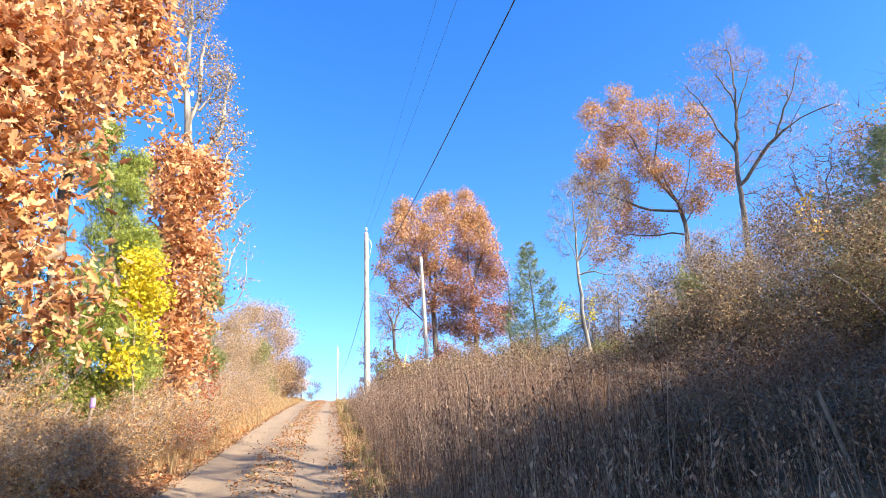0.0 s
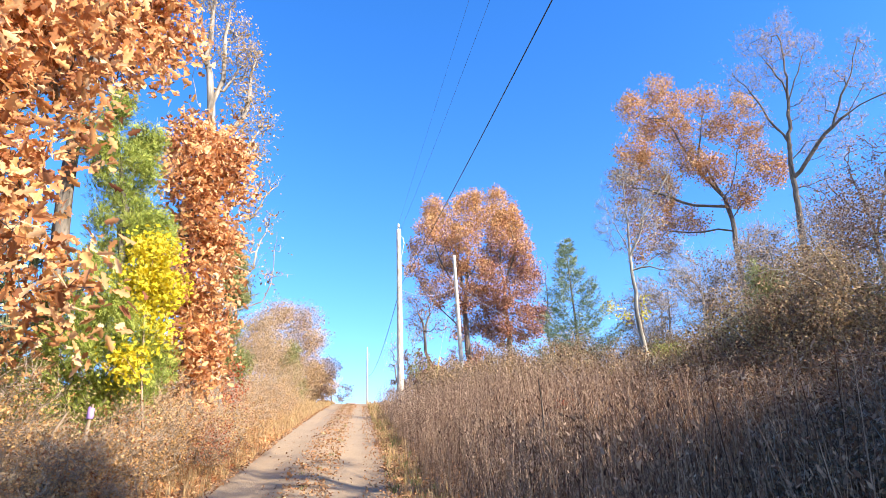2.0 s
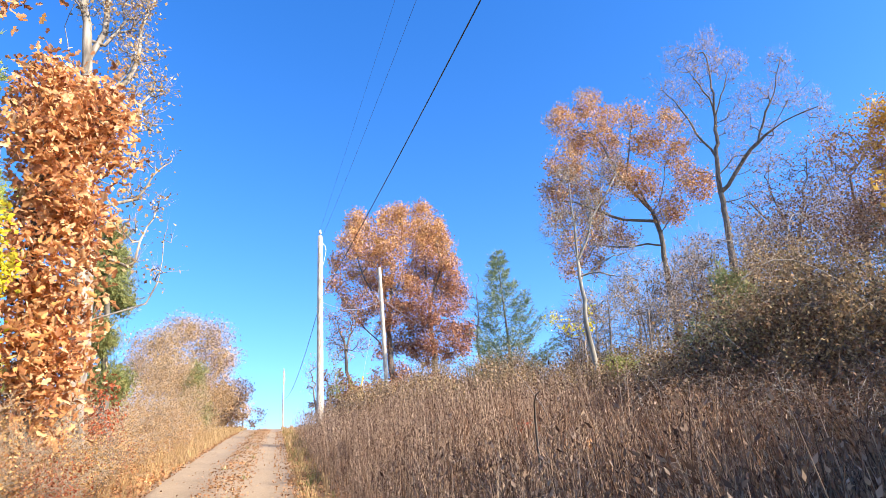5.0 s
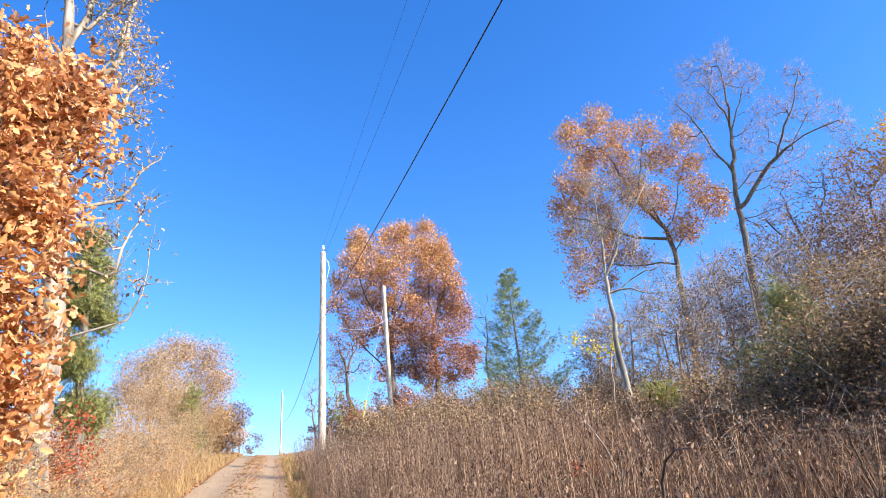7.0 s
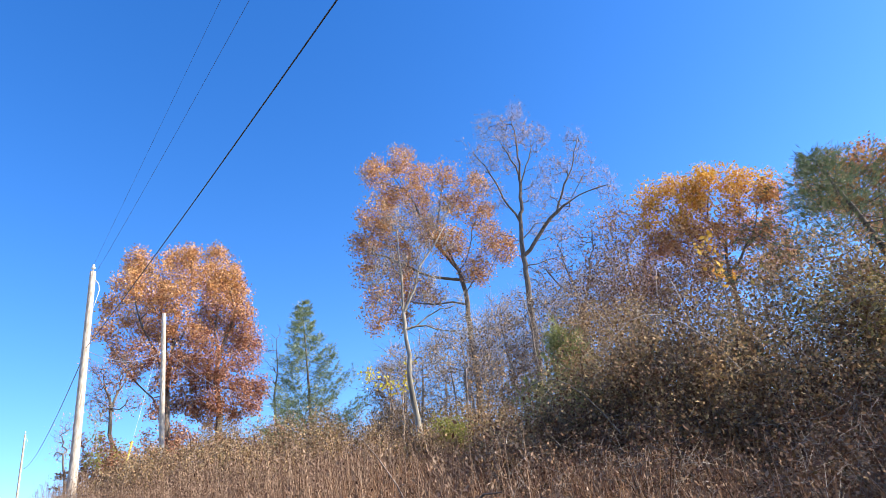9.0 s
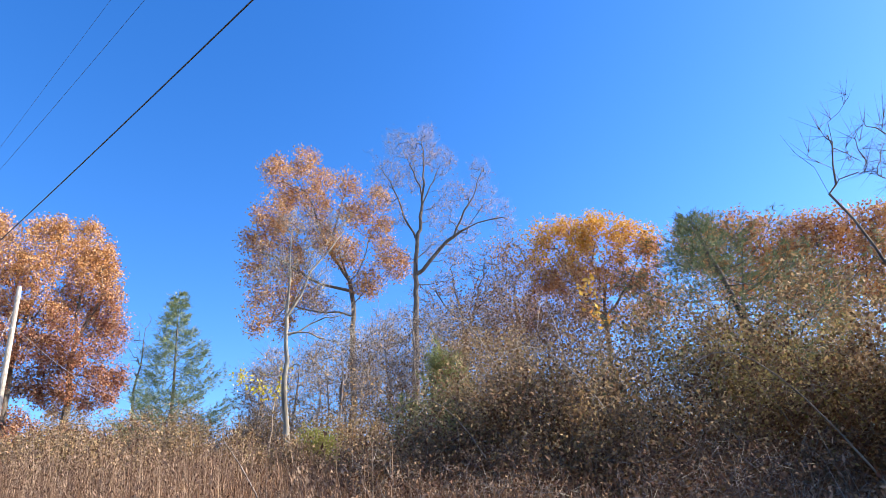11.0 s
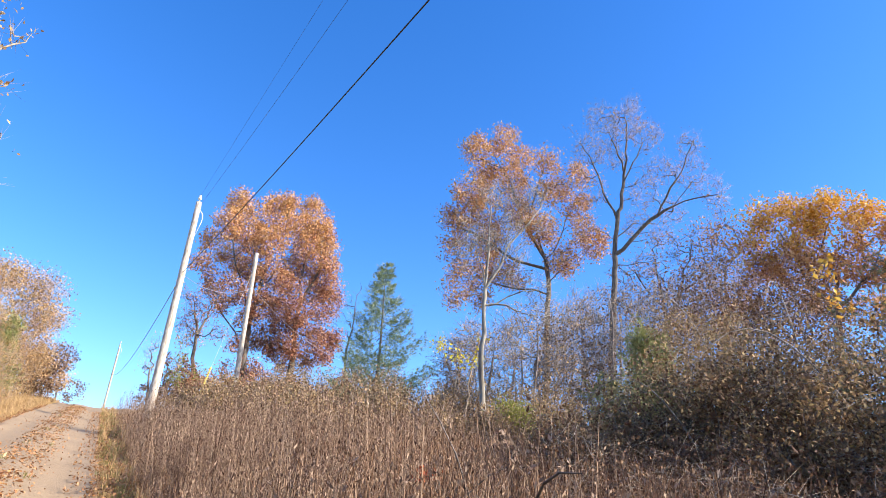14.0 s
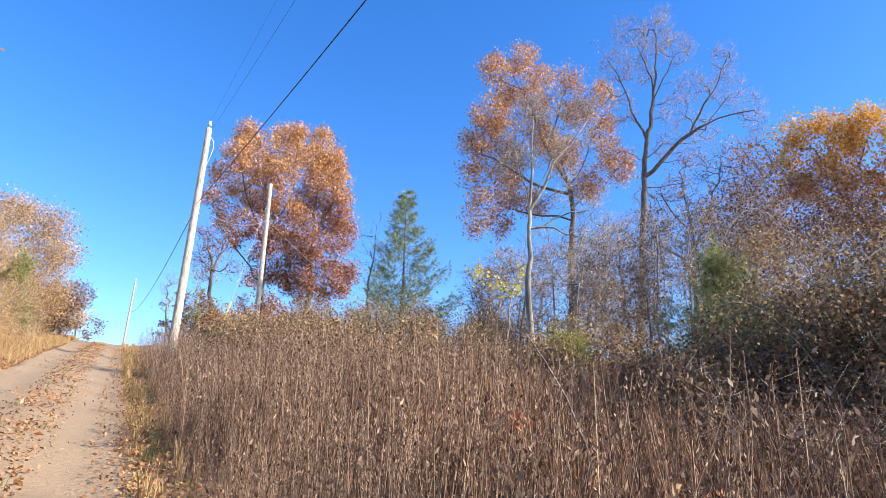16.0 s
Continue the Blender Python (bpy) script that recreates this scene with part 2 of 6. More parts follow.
CURL = (np.array([[0, -0.5, 0], [0.09, -0.1, 0.1], [0.04, 0.5, 0.2], [-0.08, 0.0, 0.08]]), np.array([[0, 1, 2], [0, 2, 3]]))
TWIGLET = (np.array([[0.012, 0, 0], [-0.012, 0, 0.0], [0, 0.7, 0], [0.07, 0.8, 0.03], [0, 1.05, 0.0], [-0.07, 0.85, -0.03]]), np.array([[0, 1, 2], [2, 3, 4], [2, 4, 5]]))
SPRAY = (np.array([[0, 0, 0], [0.05, 0.35, 0.03], [0.0, 1.15, 0.0], [-0.05, 0.35, 0.03], [0.34, 0.75, -0.05], [-0.32, 0.82, -0.05], [0.1, 0.4, 0], [-0.1, 0.36, 0]]),
         np.array([[0, 1, 2], [0, 2, 3], [0, 4, 6], [0, 7, 5]]))


def scatter(template, places, sizes, spins):
    tv, tf = template
    v = np.einsum("nij,kj->nki", spins, tv) * np.asarray(sizes)[:, None, None] + np.asarray(places)[:, None]
    f = tf[None] + (np.arange(len(places)) * len(tv))[:, None, None]
    return v.reshape(-1, 3), f.reshape(-1, 3)


# ---- the lie of the land ----
def road_x(y):
    return -0.87 + 0.106 * y


def land(x, y):
    """Height of the ground: a lane that climbs to a crest, a field that rises to its right, a bank on its left."""
    x, y = np.asarray(x, float), np.asarray(y, float)
    c = np.clip(y, -40, 50)
    z = 0.2 * c - 0.0004 * c * np.abs(c)
    far = np.clip(y - 50, 0, 45)
    z = z + 0.105 * far - 0.00117 * far ** 2
    u = x - road_x(np.clip(y, -60, 120))
    right = np.clip(u - 1.5, 0, 45)
    z = z + 0.13 * right - 0.0009 * right ** 2
    left = np.clip(-u - 1.4, 0, 30)
    z = z + 0.10 * left - 0.0016 * left ** 2
    return z


def lumps(x, y):
    return 0.05 * np.sin(1.3 * x + 0.4 * y) * np.sin(0.9 * y - 0.5 * x) + 0.03 * np.sin(2.9 * x + 1.0) * np.sin(2.3 * y + 0.7 * x)


def ground_at(x, y):
    u = np.abs(np.asarray(x, float) - road_x(np.asarray(y, float)))
    return land(x, y) + lumps(np.asarray(x, float), np.asarray(y, float)) * np.clip((u - 1.3) / 1.5, 0, 1)


def axis(dense_from, dense_to, step, reach):
    inner = np.arange(dense_from, dense_to + 1e-6, step)
    out, s = [], step
    while (out[-1] if out else 0) < reach:
        s *= 1.25
        out.append((out[-1] if out else 0) + s)
    out = np.array(out)
    return np.concatenate([dense_from - out[::-1], inner, dense_to + out])


def grid_mesh(name, xs, ys, zs, material):
    gx = xs if xs.ndim == 2 else np.meshgrid(xs, ys)[0]
    gy = ys if ys.ndim == 2 else np.meshgrid(xs, ys)[1]
    h, w = gx.shape
    i = np.arange(h * w).reshape(h, w)
    f = np.stack([i[:-1, :-1], i[:-1, 1:], i[1:, 1:], i[1:, :-1]], -1).reshape(-1, 4)
    return mesh_of(name, np.stack([gx, gy, zs], -1).reshape(-1, 3), f, material)


gx, gy = np.meshgrid(axis(-6, 14, 0.35, 900), axis(-4, 60, 0.4, 1200))
gu = np.abs(gx - road_x(gy))
gz = ground_at(gx, gy) - 0.06 * np.clip(1.35 - gu, 0, 0.3) / 0.3 * (np.abs(gy - 20) < 80)
tagged(put_part("ground", grid_mesh("ground", gx, gy, gz, SOIL)), "leaf-strewn brown soil of a hillside rising beside a lane", "ground", kind="structure")

# the lane: two worn wheel tracks and a raised middle
lane_y = np.arange(-8, 62, 0.18)
lane_u = np.linspace(-1.3, 1.3, 41)
lu, ly = np.meshgrid(lane_u, lane_y)
lx = lu + road_x(ly) + (0.1 * np.sin(ly * 0.55) + 0.06 * np.sin(ly * 1.9 + 2 * np.sign(lu)) + 0.035 * np.sin(ly * 5.3 + np.sign(lu))) * np.abs(lu / 1.3) ** 3
rut = -0.035 * np.exp(-((np.abs(lu) - 0.72) / 0.3) ** 2) + 0.03 * np.exp(-(lu / 0.28) ** 2) - 0.05 * np.clip(np.abs(lu) - 1.15, 0, 1) / 0.15
lz = land(lx, ly) + rut + 0.012 * np.sin(ly * 3.1 + lu * 2) * np.sin(lu * 5 + ly) + 0.01
tagged(put_part("road", grid_mesh("road", lx, ly, lz, GRAVEL)), "pale dirt and gravel lane with two wheel tracks", "road", kind="structure")


# ---- trees ----
def grow(rng, chains, targets, step=0.45, wander=0.1):
    """Branch nodes: the given limbs, then a path from the nearest limb to each target."""
    places, parents = [], []
    for chain in chains:
        chain = np.asarray(chain, float)
        if places:
            gap = np.linalg.norm(np.asarray(places) - chain[0], axis=1)
            at = int(np.argmin(gap))
        else:
            at = -1
            places.append(chain[0])
            parents.append(-1)
            at = 0
        for a, b in zip(chain[:-1], chain[1:]):
            n = max(2, int(np.linalg.norm(b - a) / (step * 1.2)))
            for i in range(1, n + 1):
                p = a + (b - a) * i / n + rng.normal(size=3) * wander * 0.85 * step
                places.append(p)
                parents.append(at)
                at = len(places) - 1
    base_count = len(places)
    pos = np.zeros((base_count + len(targets) * 14, 3))
    pos[:base_count] = places
    count = base_count
    root = pos[0]
    aim = np.zeros_like(pos)
    for i in range(base_count):
        w = pos[i] - pos[max(parents[i], 0)]
        aim[i] = w / (np.linalg.norm(w) + 1e-6)
    order = np.argsort(np.min(np.linalg.norm(targets[:, None] - pos[None, :base_count], axis=2), axis=1))
    ends = []
    for t in targets[order]:
        d = t - pos[:count]
        reach = np.linalg.norm(d, axis=1)
        turn = 1 - np.einsum("ij,ij->i", d, aim[:count]) / (reach + 1e-6)
        cost = reach * (1 + 0.55 * turn) + 0.9 * np.clip(-d[:, 2], 0, None) + 0.04 * np.linalg.norm(pos[:count] - root, axis=1)
        cost[pos[:count, 2] < root[2] + 0.3] += 3
        at = int(np.argmin(cost))
        a = pos[at].copy()
        n = min(12, max(2, int(reach[at] / step)))
        bow = rng.normal(size=3) * reach[at] * 0.08 + np.array([0, 0, -0.06 * reach[at]])
        for i in range(1, n + 1):
            f = i / n
            pos[count] = a + (t - a) * f + bow * math.sin(math.pi * f) + (rng.normal(size=3) * wander * step if i < n else 0)
            w = pos[count] - pos[at]
            aim[count] = w / (np.linalg.norm(w) + 1e-6)
            parents.append(at)
            at = count
            count += 1
        ends.append(at)
    return pos[:count], np.array(parents), np.array(ends), base_count


def bark_meshes(pos, parents, trunk_radius, tip=0.006, power=1.9, limb_share=0.05):
    """The trunk with its small branches, and each main limb with all that grows on it."""
    n = len(pos)
    kids = [[] for _ in range(n)]
    for i in range(1, n):
        kids[parents[i]].append(i)
    load = np.zeros(n)
    for i in range(n - 1, -1, -1):
        load[i] = max(1.0, load[i])
        if i:
            load[parents[i]] += load[i]
    rad = load ** (1 / power)
    rad = tip + (trunk_radius - tip) * ((rad - 1) / max(rad[0] - 1, 1e-6)) ** 1.3
    run = np.zeros(n)
    for i in range(1, n):
        run[i] = run[parents[i]] + np.linalg.norm(pos[i] - pos[parents[i]])
    rad = np.minimum(rad, tip + trunk_radius * np.clip(1 - run / run.max(), 0, 1) ** 1.1)
    groups = {0: []}
    stack = [(0, -1, 0)]
    while stack:
        i, came, mine = stack.pop()
        if mine == 0 and came >= 0 and load[i] > limb_share * load[0]:
            mine = i
            groups[mine] = []
        path = ([came] if came >= 0 else []) + [i]
        while kids[i]:
            ks = sorted(kids[i], key=lambda k: -load[k])
            for k in ks[1:]:
                stack.append((k, i, mine))
            i = ks[0]
            path.append(i)
        if len(path) < 2:
            continue
        r = rad[path].copy()
        if came >= 0:
            r[0] = min(rad[came], r[1] * 1.15)
        r[-1] *= 0.5
        big = r.max()
        sides = 10 if big > 0.09 else 6 if big > 0.03 else 4 if big > 0.012 else 3
        if came < 0:
            r[0] *= 1.35
        groups[mine].append(tube(pos[path], r, sides))
    return join(groups[0]), [join(g) for k, g in groups.items() if k], rad


def add_bark(ob, pos, parents, radius, tip, bark, trunk_name="trunk"):
    tv, limbs, rad = bark_meshes(pos, parents, radius, tip)
    put_part(trunk_name, mesh_of(trunk_name, *tv, bark), ob)
    for limb in limbs:
        put_part("limb", mesh_of("limb", *limb, bark), ob)


def in_lobes(rng, lobes, count, shell=0.0, power=2.4):
    lobes = np.asarray(lobes, float)
    share = lobes[:, 3] ** power
    pick = rng.choice(len(lobes), size=count, p=share / share.sum())
    d = rng.normal(size=(count, 3))
    d /= np.linalg.norm(d, axis=1)[:, None]
    r = (shell + (1 - shell) * rng.random(count)) ** (1 / 2.2)
    return lobes[pick, :3] + d * (r * lobes[pick, 3])[:, None]


def tree(name, spec, label, bark, radius, leaf=None, twigs=260, leaves=20, size=0.12, spread=0.3, seed=1, category="tree", template=KITE,
         tip=0.006, singles=0, single_mesh=None, up=0.3, group="", step=0.45, leaf_label="", cut=0.0, fill=0.15, sprigs=0, sprig=0.5, twig_bark=None, twig_shape=None,
         shade_leaf=None, low_top=0.0, low_blend=1.5):
    rng = np.random.default_rng(seed)
    trunk, lobes, limbs = spec
    trunk = [list(p) for p in trunk]
    foot = trunk[0]
    foot[2] = float(ground_at(foot[0], foot[1])) - 0.05
    trunk = [foot] + [p for p in trunk[1:] if p[2] > foot[2] + 0.3]
    targets = in_lobes(rng, lobes, twigs, fill)
    targets = targets[targets[:, 2] > ground_at(targets[:, 0], targets[:, 1]) + 0.15]
    pos, parents, ends, _ = grow(rng, [trunk, *limbs], targets, step)
    ob = thing(name, (foot[0], foot[1], foot[2]), label, category, group)
    add_bark(ob, pos, parents, radius, tip, bark)
    if sprigs:
        base = np.repeat(pos[ends], sprigs, axis=0)
        way = np.repeat(pos[ends] - pos[parents[ends]], sprigs, axis=0)
        trail = way.copy()
        way /= np.linalg.norm(way, axis=1)[:, None] + 1e-6
        way = way + rng.normal(size=way.shape) * 0.5 + np.array([0, 0, 0.35])
        way /= np.linalg.norm(way, axis=1)[:, None]
        side = np.cross(way, rng.normal(size=way.shape))
        side /= np.linalg.norm(side, axis=1)[:, None]
        put_part("twig", mesh_of("twig", *scatter(twig_shape or SPIKE, base - trail * rng.random((len(base), 1)) * 0.9, sprig * rng.uniform(0.5, 1.3, len(base)), np.stack([side, way, np.cross(side, way)], -1)), twig_bark or bark), ob, "fine bare twigs", smooth=False, kind="stuff")
    if leaf is None or not leaves:
        return ob
    spots = np.repeat(pos[ends], leaves, axis=0)
    spots = spots + np.clip(rng.normal(size=spots.shape), -1.7, 1.7) * spread
    if cut:
        spots = spots[rng.random(len(spots)) > cut]
    spots = spots[spots[:, 2] > ground_at(spots[:, 0], spots[:, 1]) + 0.05]
    sizes = size * rng.uniform(0.65, 1.25, len(spots))
    spins = turns(rng, len(spots), up)
    if singles:
        near = np.argsort(np.linalg.norm(spots - np.array([0.3, 2.0, 3.0]), axis=1))[:singles * 3]
        chosen = rng.choice(near, size=min(singles, len(near)), replace=False)
        for i in chosen:
            lf = put_part("leaf", single_mesh, ob, smooth=False)
            m = Matrix([[*(spins[i][r] * sizes[i]), spots[i][r]] for r in range(3)] + [[0, 0, 0, 1]])
            lf.matrix_parent_inverse = Matrix()
            lf.matrix_basis = Matrix.Translation(-Vector(ob.location)) @ m
        keep = np.ones(len(spots), bool)
        keep[chosen] = False
        spots, sizes, spins = spots[keep], sizes[keep], spins[keep]
    # leaves below low_top take a darker colour: the crown's own shade, painted in
    if shade_leaf is not None:
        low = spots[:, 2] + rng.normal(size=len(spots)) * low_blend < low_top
        put_part("lower_crown", mesh_of("lower_crown", *scatter(template, spots[low], sizes[low], spins[low]), shade_leaf), ob, "darker lower leaves, the crown's shade painted in", smooth=False)
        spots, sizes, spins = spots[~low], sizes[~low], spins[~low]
    put_part("crown", mesh_of("crown", *scatter(template, spots, sizes, spins), leaf), ob, leaf_label, smooth=False, kind="stuff" if singles else "")
    return ob


def conifer(name, spec, label, leaf, bark, radius, sprays=7000, size=0.22, seed=1, twigs=220, category="tree"):
    """A cedar: tips all through its lobes, flat sprays that point up and outwards along them."""
    rng = np.random.default_rng(seed)
    trunk, lobes, limbs = spec
    trunk = [list(p) for p in trunk]
    foot = trunk[0]
    foot[2] = float(ground_at(foot[0], foot[1])) - 0.05
    trunk = [foot] + [p for p in trunk[1:] if p[2] > foot[2] + 0.2]
    targets = in_lobes(rng, lobes, twigs, 0.35, 1.6)
    pos, parents, ends, _ = grow(rng, [trunk], targets, 0.3)
    ob = thing(name, tuple(foot), label, category)
    add_bark(ob, pos, parents, radius, 0.004, bark)
    each = max(1, sprays // len(ends))
    par = parents[ends]
    out = pos[ends] - pos[par]
    base = np.repeat(pos[ends], each, axis=0)
    out = np.repeat(out / (np.linalg.norm(out, axis=1)[:, None] + 1e-6), each, axis=0)
    spots = base + rng.normal(size=base.shape) * size * 0.75 - out * rng.random((len(base), 1)) * size * 1.2
    way = out * 0.7 + rng.normal(size=base.shape) * 0.55 + np.array([0, 0, 0.45])
    way /= np.linalg.norm(way, axis=1)[:, None]
    side = np.cross(way, rng.normal(size=base.shape))
    side /= np.linalg.norm(side, axis=1)[:, None]
    spins = np.stack([side, way, np.cross(side, way)], -1)
    ok = spots[:, 2] > ground_at(spots[:, 0], spots[:, 1]) + 0.05
    put_part("crown", mesh_of("crown", *scatter(SPRAY, spots[ok], (size * rng.uniform(0.6, 1.3, len(spots)))[ok], spins[ok]), leaf), ob, smooth=False)
    return ob


def layered_cedar(name, trunk, width, label, leaf, bark, radius, boughs=46, sprays=160, size=0.2, seed=1, bare=0.0, category="tree"):
    """An open cedar: boughs in loose tiers round the trunk, flat sprays along each of them."""
    rng = np.random.default_rng(seed)
    trunk = np.array(trunk, float)
    trunk[0, 2] = float(ground_at(trunk[0, 0], trunk[0, 1])) - 0.05
    ob = thing(name, tuple(trunk[0]), label, category)
    s = np.linspace(0, 1, 16)
    line = np.stack([np.interp(s, np.linspace(0, 1, len(trunk)), trunk[:, k]) for k in range(3)], 1)
    put_part("trunk", mesh_of("trunk", *tube(line, radius * (1 - 0.93 * s), 8), bark), ob)
    spots, ways, sides = [], [], []
    for k in range(boughs):
        f = bare + (1 - bare) * ((k + rng.random()) / boughs) ** 0.92
        root = np.array([np.interp(f, s, line[:, c]) for c in range(3)])
        a = k * 2.4 + rng.normal() * 0.5
        out, across = np.array([math.cos(a), math.sin(a), 0]), np.array([-math.sin(a), math.cos(a), 0])
        reach = (width * (1 - f) ** 0.95 + 0.12) * rng.uniform(0.55, 1.12)
        rise = rng.uniform(0.02, 0.3)
        q = np.linspace(0, 1, 7)
        path = root + out * (q * reach)[:, None] + np.array([0, 0, 1.0]) * (reach * (rise * q - 0.28 * np.sin(q * 2.6) + 0.22 * q ** 2))[:, None]
        path += across * (np.sin(q * 3 + a) * reach * 0.06)[:, None]
        put_part("bough", mesh_of("bough", *tube(path, np.linspace(max(0.008, radius * 0.28 * (1 - f)), 0.004, 7), 4), bark), ob)
        n = max(8, int(sprays * (0.2 + reach / width)))
        w = rng.uniform(0.16, 1.0, n) ** 0.75
        p = np.stack([np.interp(w, q, path[:, c]) for c in range(3)], 1)
        off = rng.normal(size=n) * (0.07 + 0.3 * reach * (1 - 0.75 * w) * np.sqrt(w))
        p = p + across * off[:, None] + out * (np.abs(off) * 0.35)[:, None] + rng.normal(size=(n, 3)) * np.array([0.05, 0.05, 0.085 * (0.4 + reach * 0.4)])
        way = out * 0.75 + across * np.sign(off)[:, None] * 0.55 + rng.normal(size=(n, 3)) * 0.4 + np.array([0, 0, 0.3])
        way /= np.linalg.norm(way, axis=1)[:, None]
        side = np.cross(way, np.array([0, 0, 1.0]) + rng.normal(size=(n, 3)) * 0.6)
        side /= np.linalg.norm(side, axis=1)[:, None] + 1e-9
        spots.append(p)
        ways.append(way)
        sides.append(side)
    spots, ways, sides = np.concatenate(spots), np.concatenate(ways), np.concatenate(sides)
    ok = spots[:, 2] > ground_at(spots[:, 0], spots[:, 1]) + 0.05
    spots, ways, sides = spots[ok], ways[ok], sides[ok]
    put_part("crown", mesh_of("crown", *scatter(SPRAY, spots, size * rng.uniform(0.6, 1.25, len(spots)), np.stack([sides, ways, np.cross(sides, ways)], -1)), leaf), ob, smooth=False)
    return ob


# trunk line, crown lobes (centre and radius) and main limbs of each tree
OAK_A1_TRUNK = [(17.11, 61.25, 13.99), (16.68, 61.37, 18.48), (16.99, 61.28, 21.98), (17.33, 61.18, 25.68), (17.49, 61.13, 30.23)]
OAK_A1_LOBES = [(14.53, 64.32, 32.38, 1.41), (12.84, 59.44, 27.8, 1.39), (17.89, 61.56, 31.81, 1.58), (15.8, 60.95, 29.97, 1.41), (18.12, 60.45, 29.36, 1.28), (14.97, 61.57, 28.03, 1.52), (16.4, 58.88, 26.42, 1.53), (12.42, 62.2, 26.62, 1.22), (11.86, 61.87, 24.31, 0.96), (14.92, 65.92, 26.76, 1.49), (16.11, 61.83, 24.97, 1.58), (17.68, 60.63, 24.04, 1.5), (12.96, 62.07, 22.91, 1.06), (14.82, 61.14, 22.12, 1.33), (16.9, 60.09, 21.03, 1.38), (16.35, 61.08, 19.45, 1.18), (18.63, 61.26, 21.75, 1.2), (14.22, 61.88, 20.71, 0.73), (17.92, 61.94, 18.65, 1.17), (16.14, 61.37, 17.43, 0.93), (17.34, 61.2, 15.34, 1.07), (15.69, 62.68, 15.71, 0.81)]
OAK_A1_LIMBS = [[(16.65, 61.38, 16.92), (15.06, 62.14, 19.47), (13.16, 62.92, 21.83), (11.96, 63.5, 23.36)], [(16.82, 61.33, 19.53), (15.43, 61.42, 22.79), (13.86, 61.51, 27.03), (13.27, 61.35, 30.51)], [(17.26, 61.2, 22.8), (18.33, 60.7, 26.15), (18.16, 60.59, 30.99)], [(16.97, 61.29, 20.6), (16.42, 61.94, 25.03), (16.08, 62.52, 29.78)]]
OAK_A1 = (OAK_A1_TRUNK, OAK_A1_LOBES, OAK_A1_LIMBS)
OAK_A2_TRUNK = [(20.89, 60.61, 13.75), (20.9, 60.61, 18.3), (20.7, 60.68, 21.91), (20.62, 60.71, 25.71), (20.56, 60.74, 30.36)]
OAK_A2_LOBES = [(21.26, 62.41, 33.15, 1.17), (19.94, 60.68, 30.27, 1.21), (21.54, 60.09, 30.16, 1.33), (22.72, 61.04, 28.79, 1.32), (20.12, 59.82, 27.73, 1.42), (22.62, 59.65, 26.03, 1.19), (21.48, 61.45, 26.06, 1.4), (19.76, 61.6, 26.0, 1.17), (23.4, 59.72, 24.02, 1.25), (22.07, 60.96, 23.81, 1.38), (19.05, 58.24, 22.4, 1.26), (24.06, 60.12, 22.72, 0.88), (22.38, 59.09, 21.44, 1.15), (20.05, 58.99, 20.78, 1.36), (19.45, 61.41, 20.15, 1.23), (24.0, 59.95, 19.25, 0.97), (22.13, 59.67, 18.86, 1.23), (20.19, 59.8, 18.07, 1.17), (19.28, 61.21, 17.65, 1.05), (23.17, 59.67, 17.52, 0.85), (22.07, 61.31, 17.15, 0.95), (20.36, 61.31, 16.62, 0.78)]
OAK_A2_LIMBS = [[(20.93, 60.6, 18.84), (22.67, 60.1, 20.1), (24.45, 59.53, 19.69)], [(20.73, 60.67, 19.95), (22.9, 60.89, 23.23), (24.91, 61.1, 24.61)], [(20.71, 60.68, 22.2), (22.12, 59.95, 25.81), (21.73, 59.91, 29.46)], [(20.65, 60.7, 20.79), (19.23, 60.34, 23.16), (18.84, 59.61, 26.34)], [(20.87, 60.62, 17.24), (22.62, 60.5, 17.21), (24.1, 60.44, 18.01)]]
OAK_A2 = (OAK_A2_TRUNK, OAK_A2_LOBES, OAK_A2_LIMBS)
DARK_A3_TRUNK = [(12.47, 59.35, 14.75), (11.95, 59.47, 17.9), (11.34, 59.59, 19.92)]
DARK_A3_LOBES = [(11.07, 60.07, 20.32, 0.88), (11.9, 59.31, 18.84, 0.98), (12.6, 58.75, 20.45, 0.89), (11.77, 59.68, 16.98, 0.91), (13.31, 57.66, 17.17, 0.73), (10.89, 60.09, 18.07, 0.72)]
DARK_A3_LIMBS = [[(12.06, 59.44, 17.41), (13.06, 59.64, 19.47), (13.26, 60.01, 21.15)], [(12.19, 59.42, 16.67), (10.77, 58.33, 18.05), (10.27, 57.05, 19.1)]]
DARK_A3 = (DARK_A3_TRUNK, DARK_A3_LOBES, DARK_A3_LIMBS)
BARE_B = (
    [(14.44, 35.41, 8.58), (14.35, 35.45, 11.41), (14.57, 35.35, 14.43)],
    [(14.3, 35.5, 13.8, 0.72), (14.6, 35.3, 14.9, 0.41), (13.9, 35.6, 12.9, 0.57), (14.6, 35.3, 12.6, 0.71)],
    [])
BIRCH_TRUNK = [(10.15, 18.41, 4.99), (10.14, 18.43, 6.88), (10.14, 18.42, 8.38), (10.14, 18.42, 8.79)]
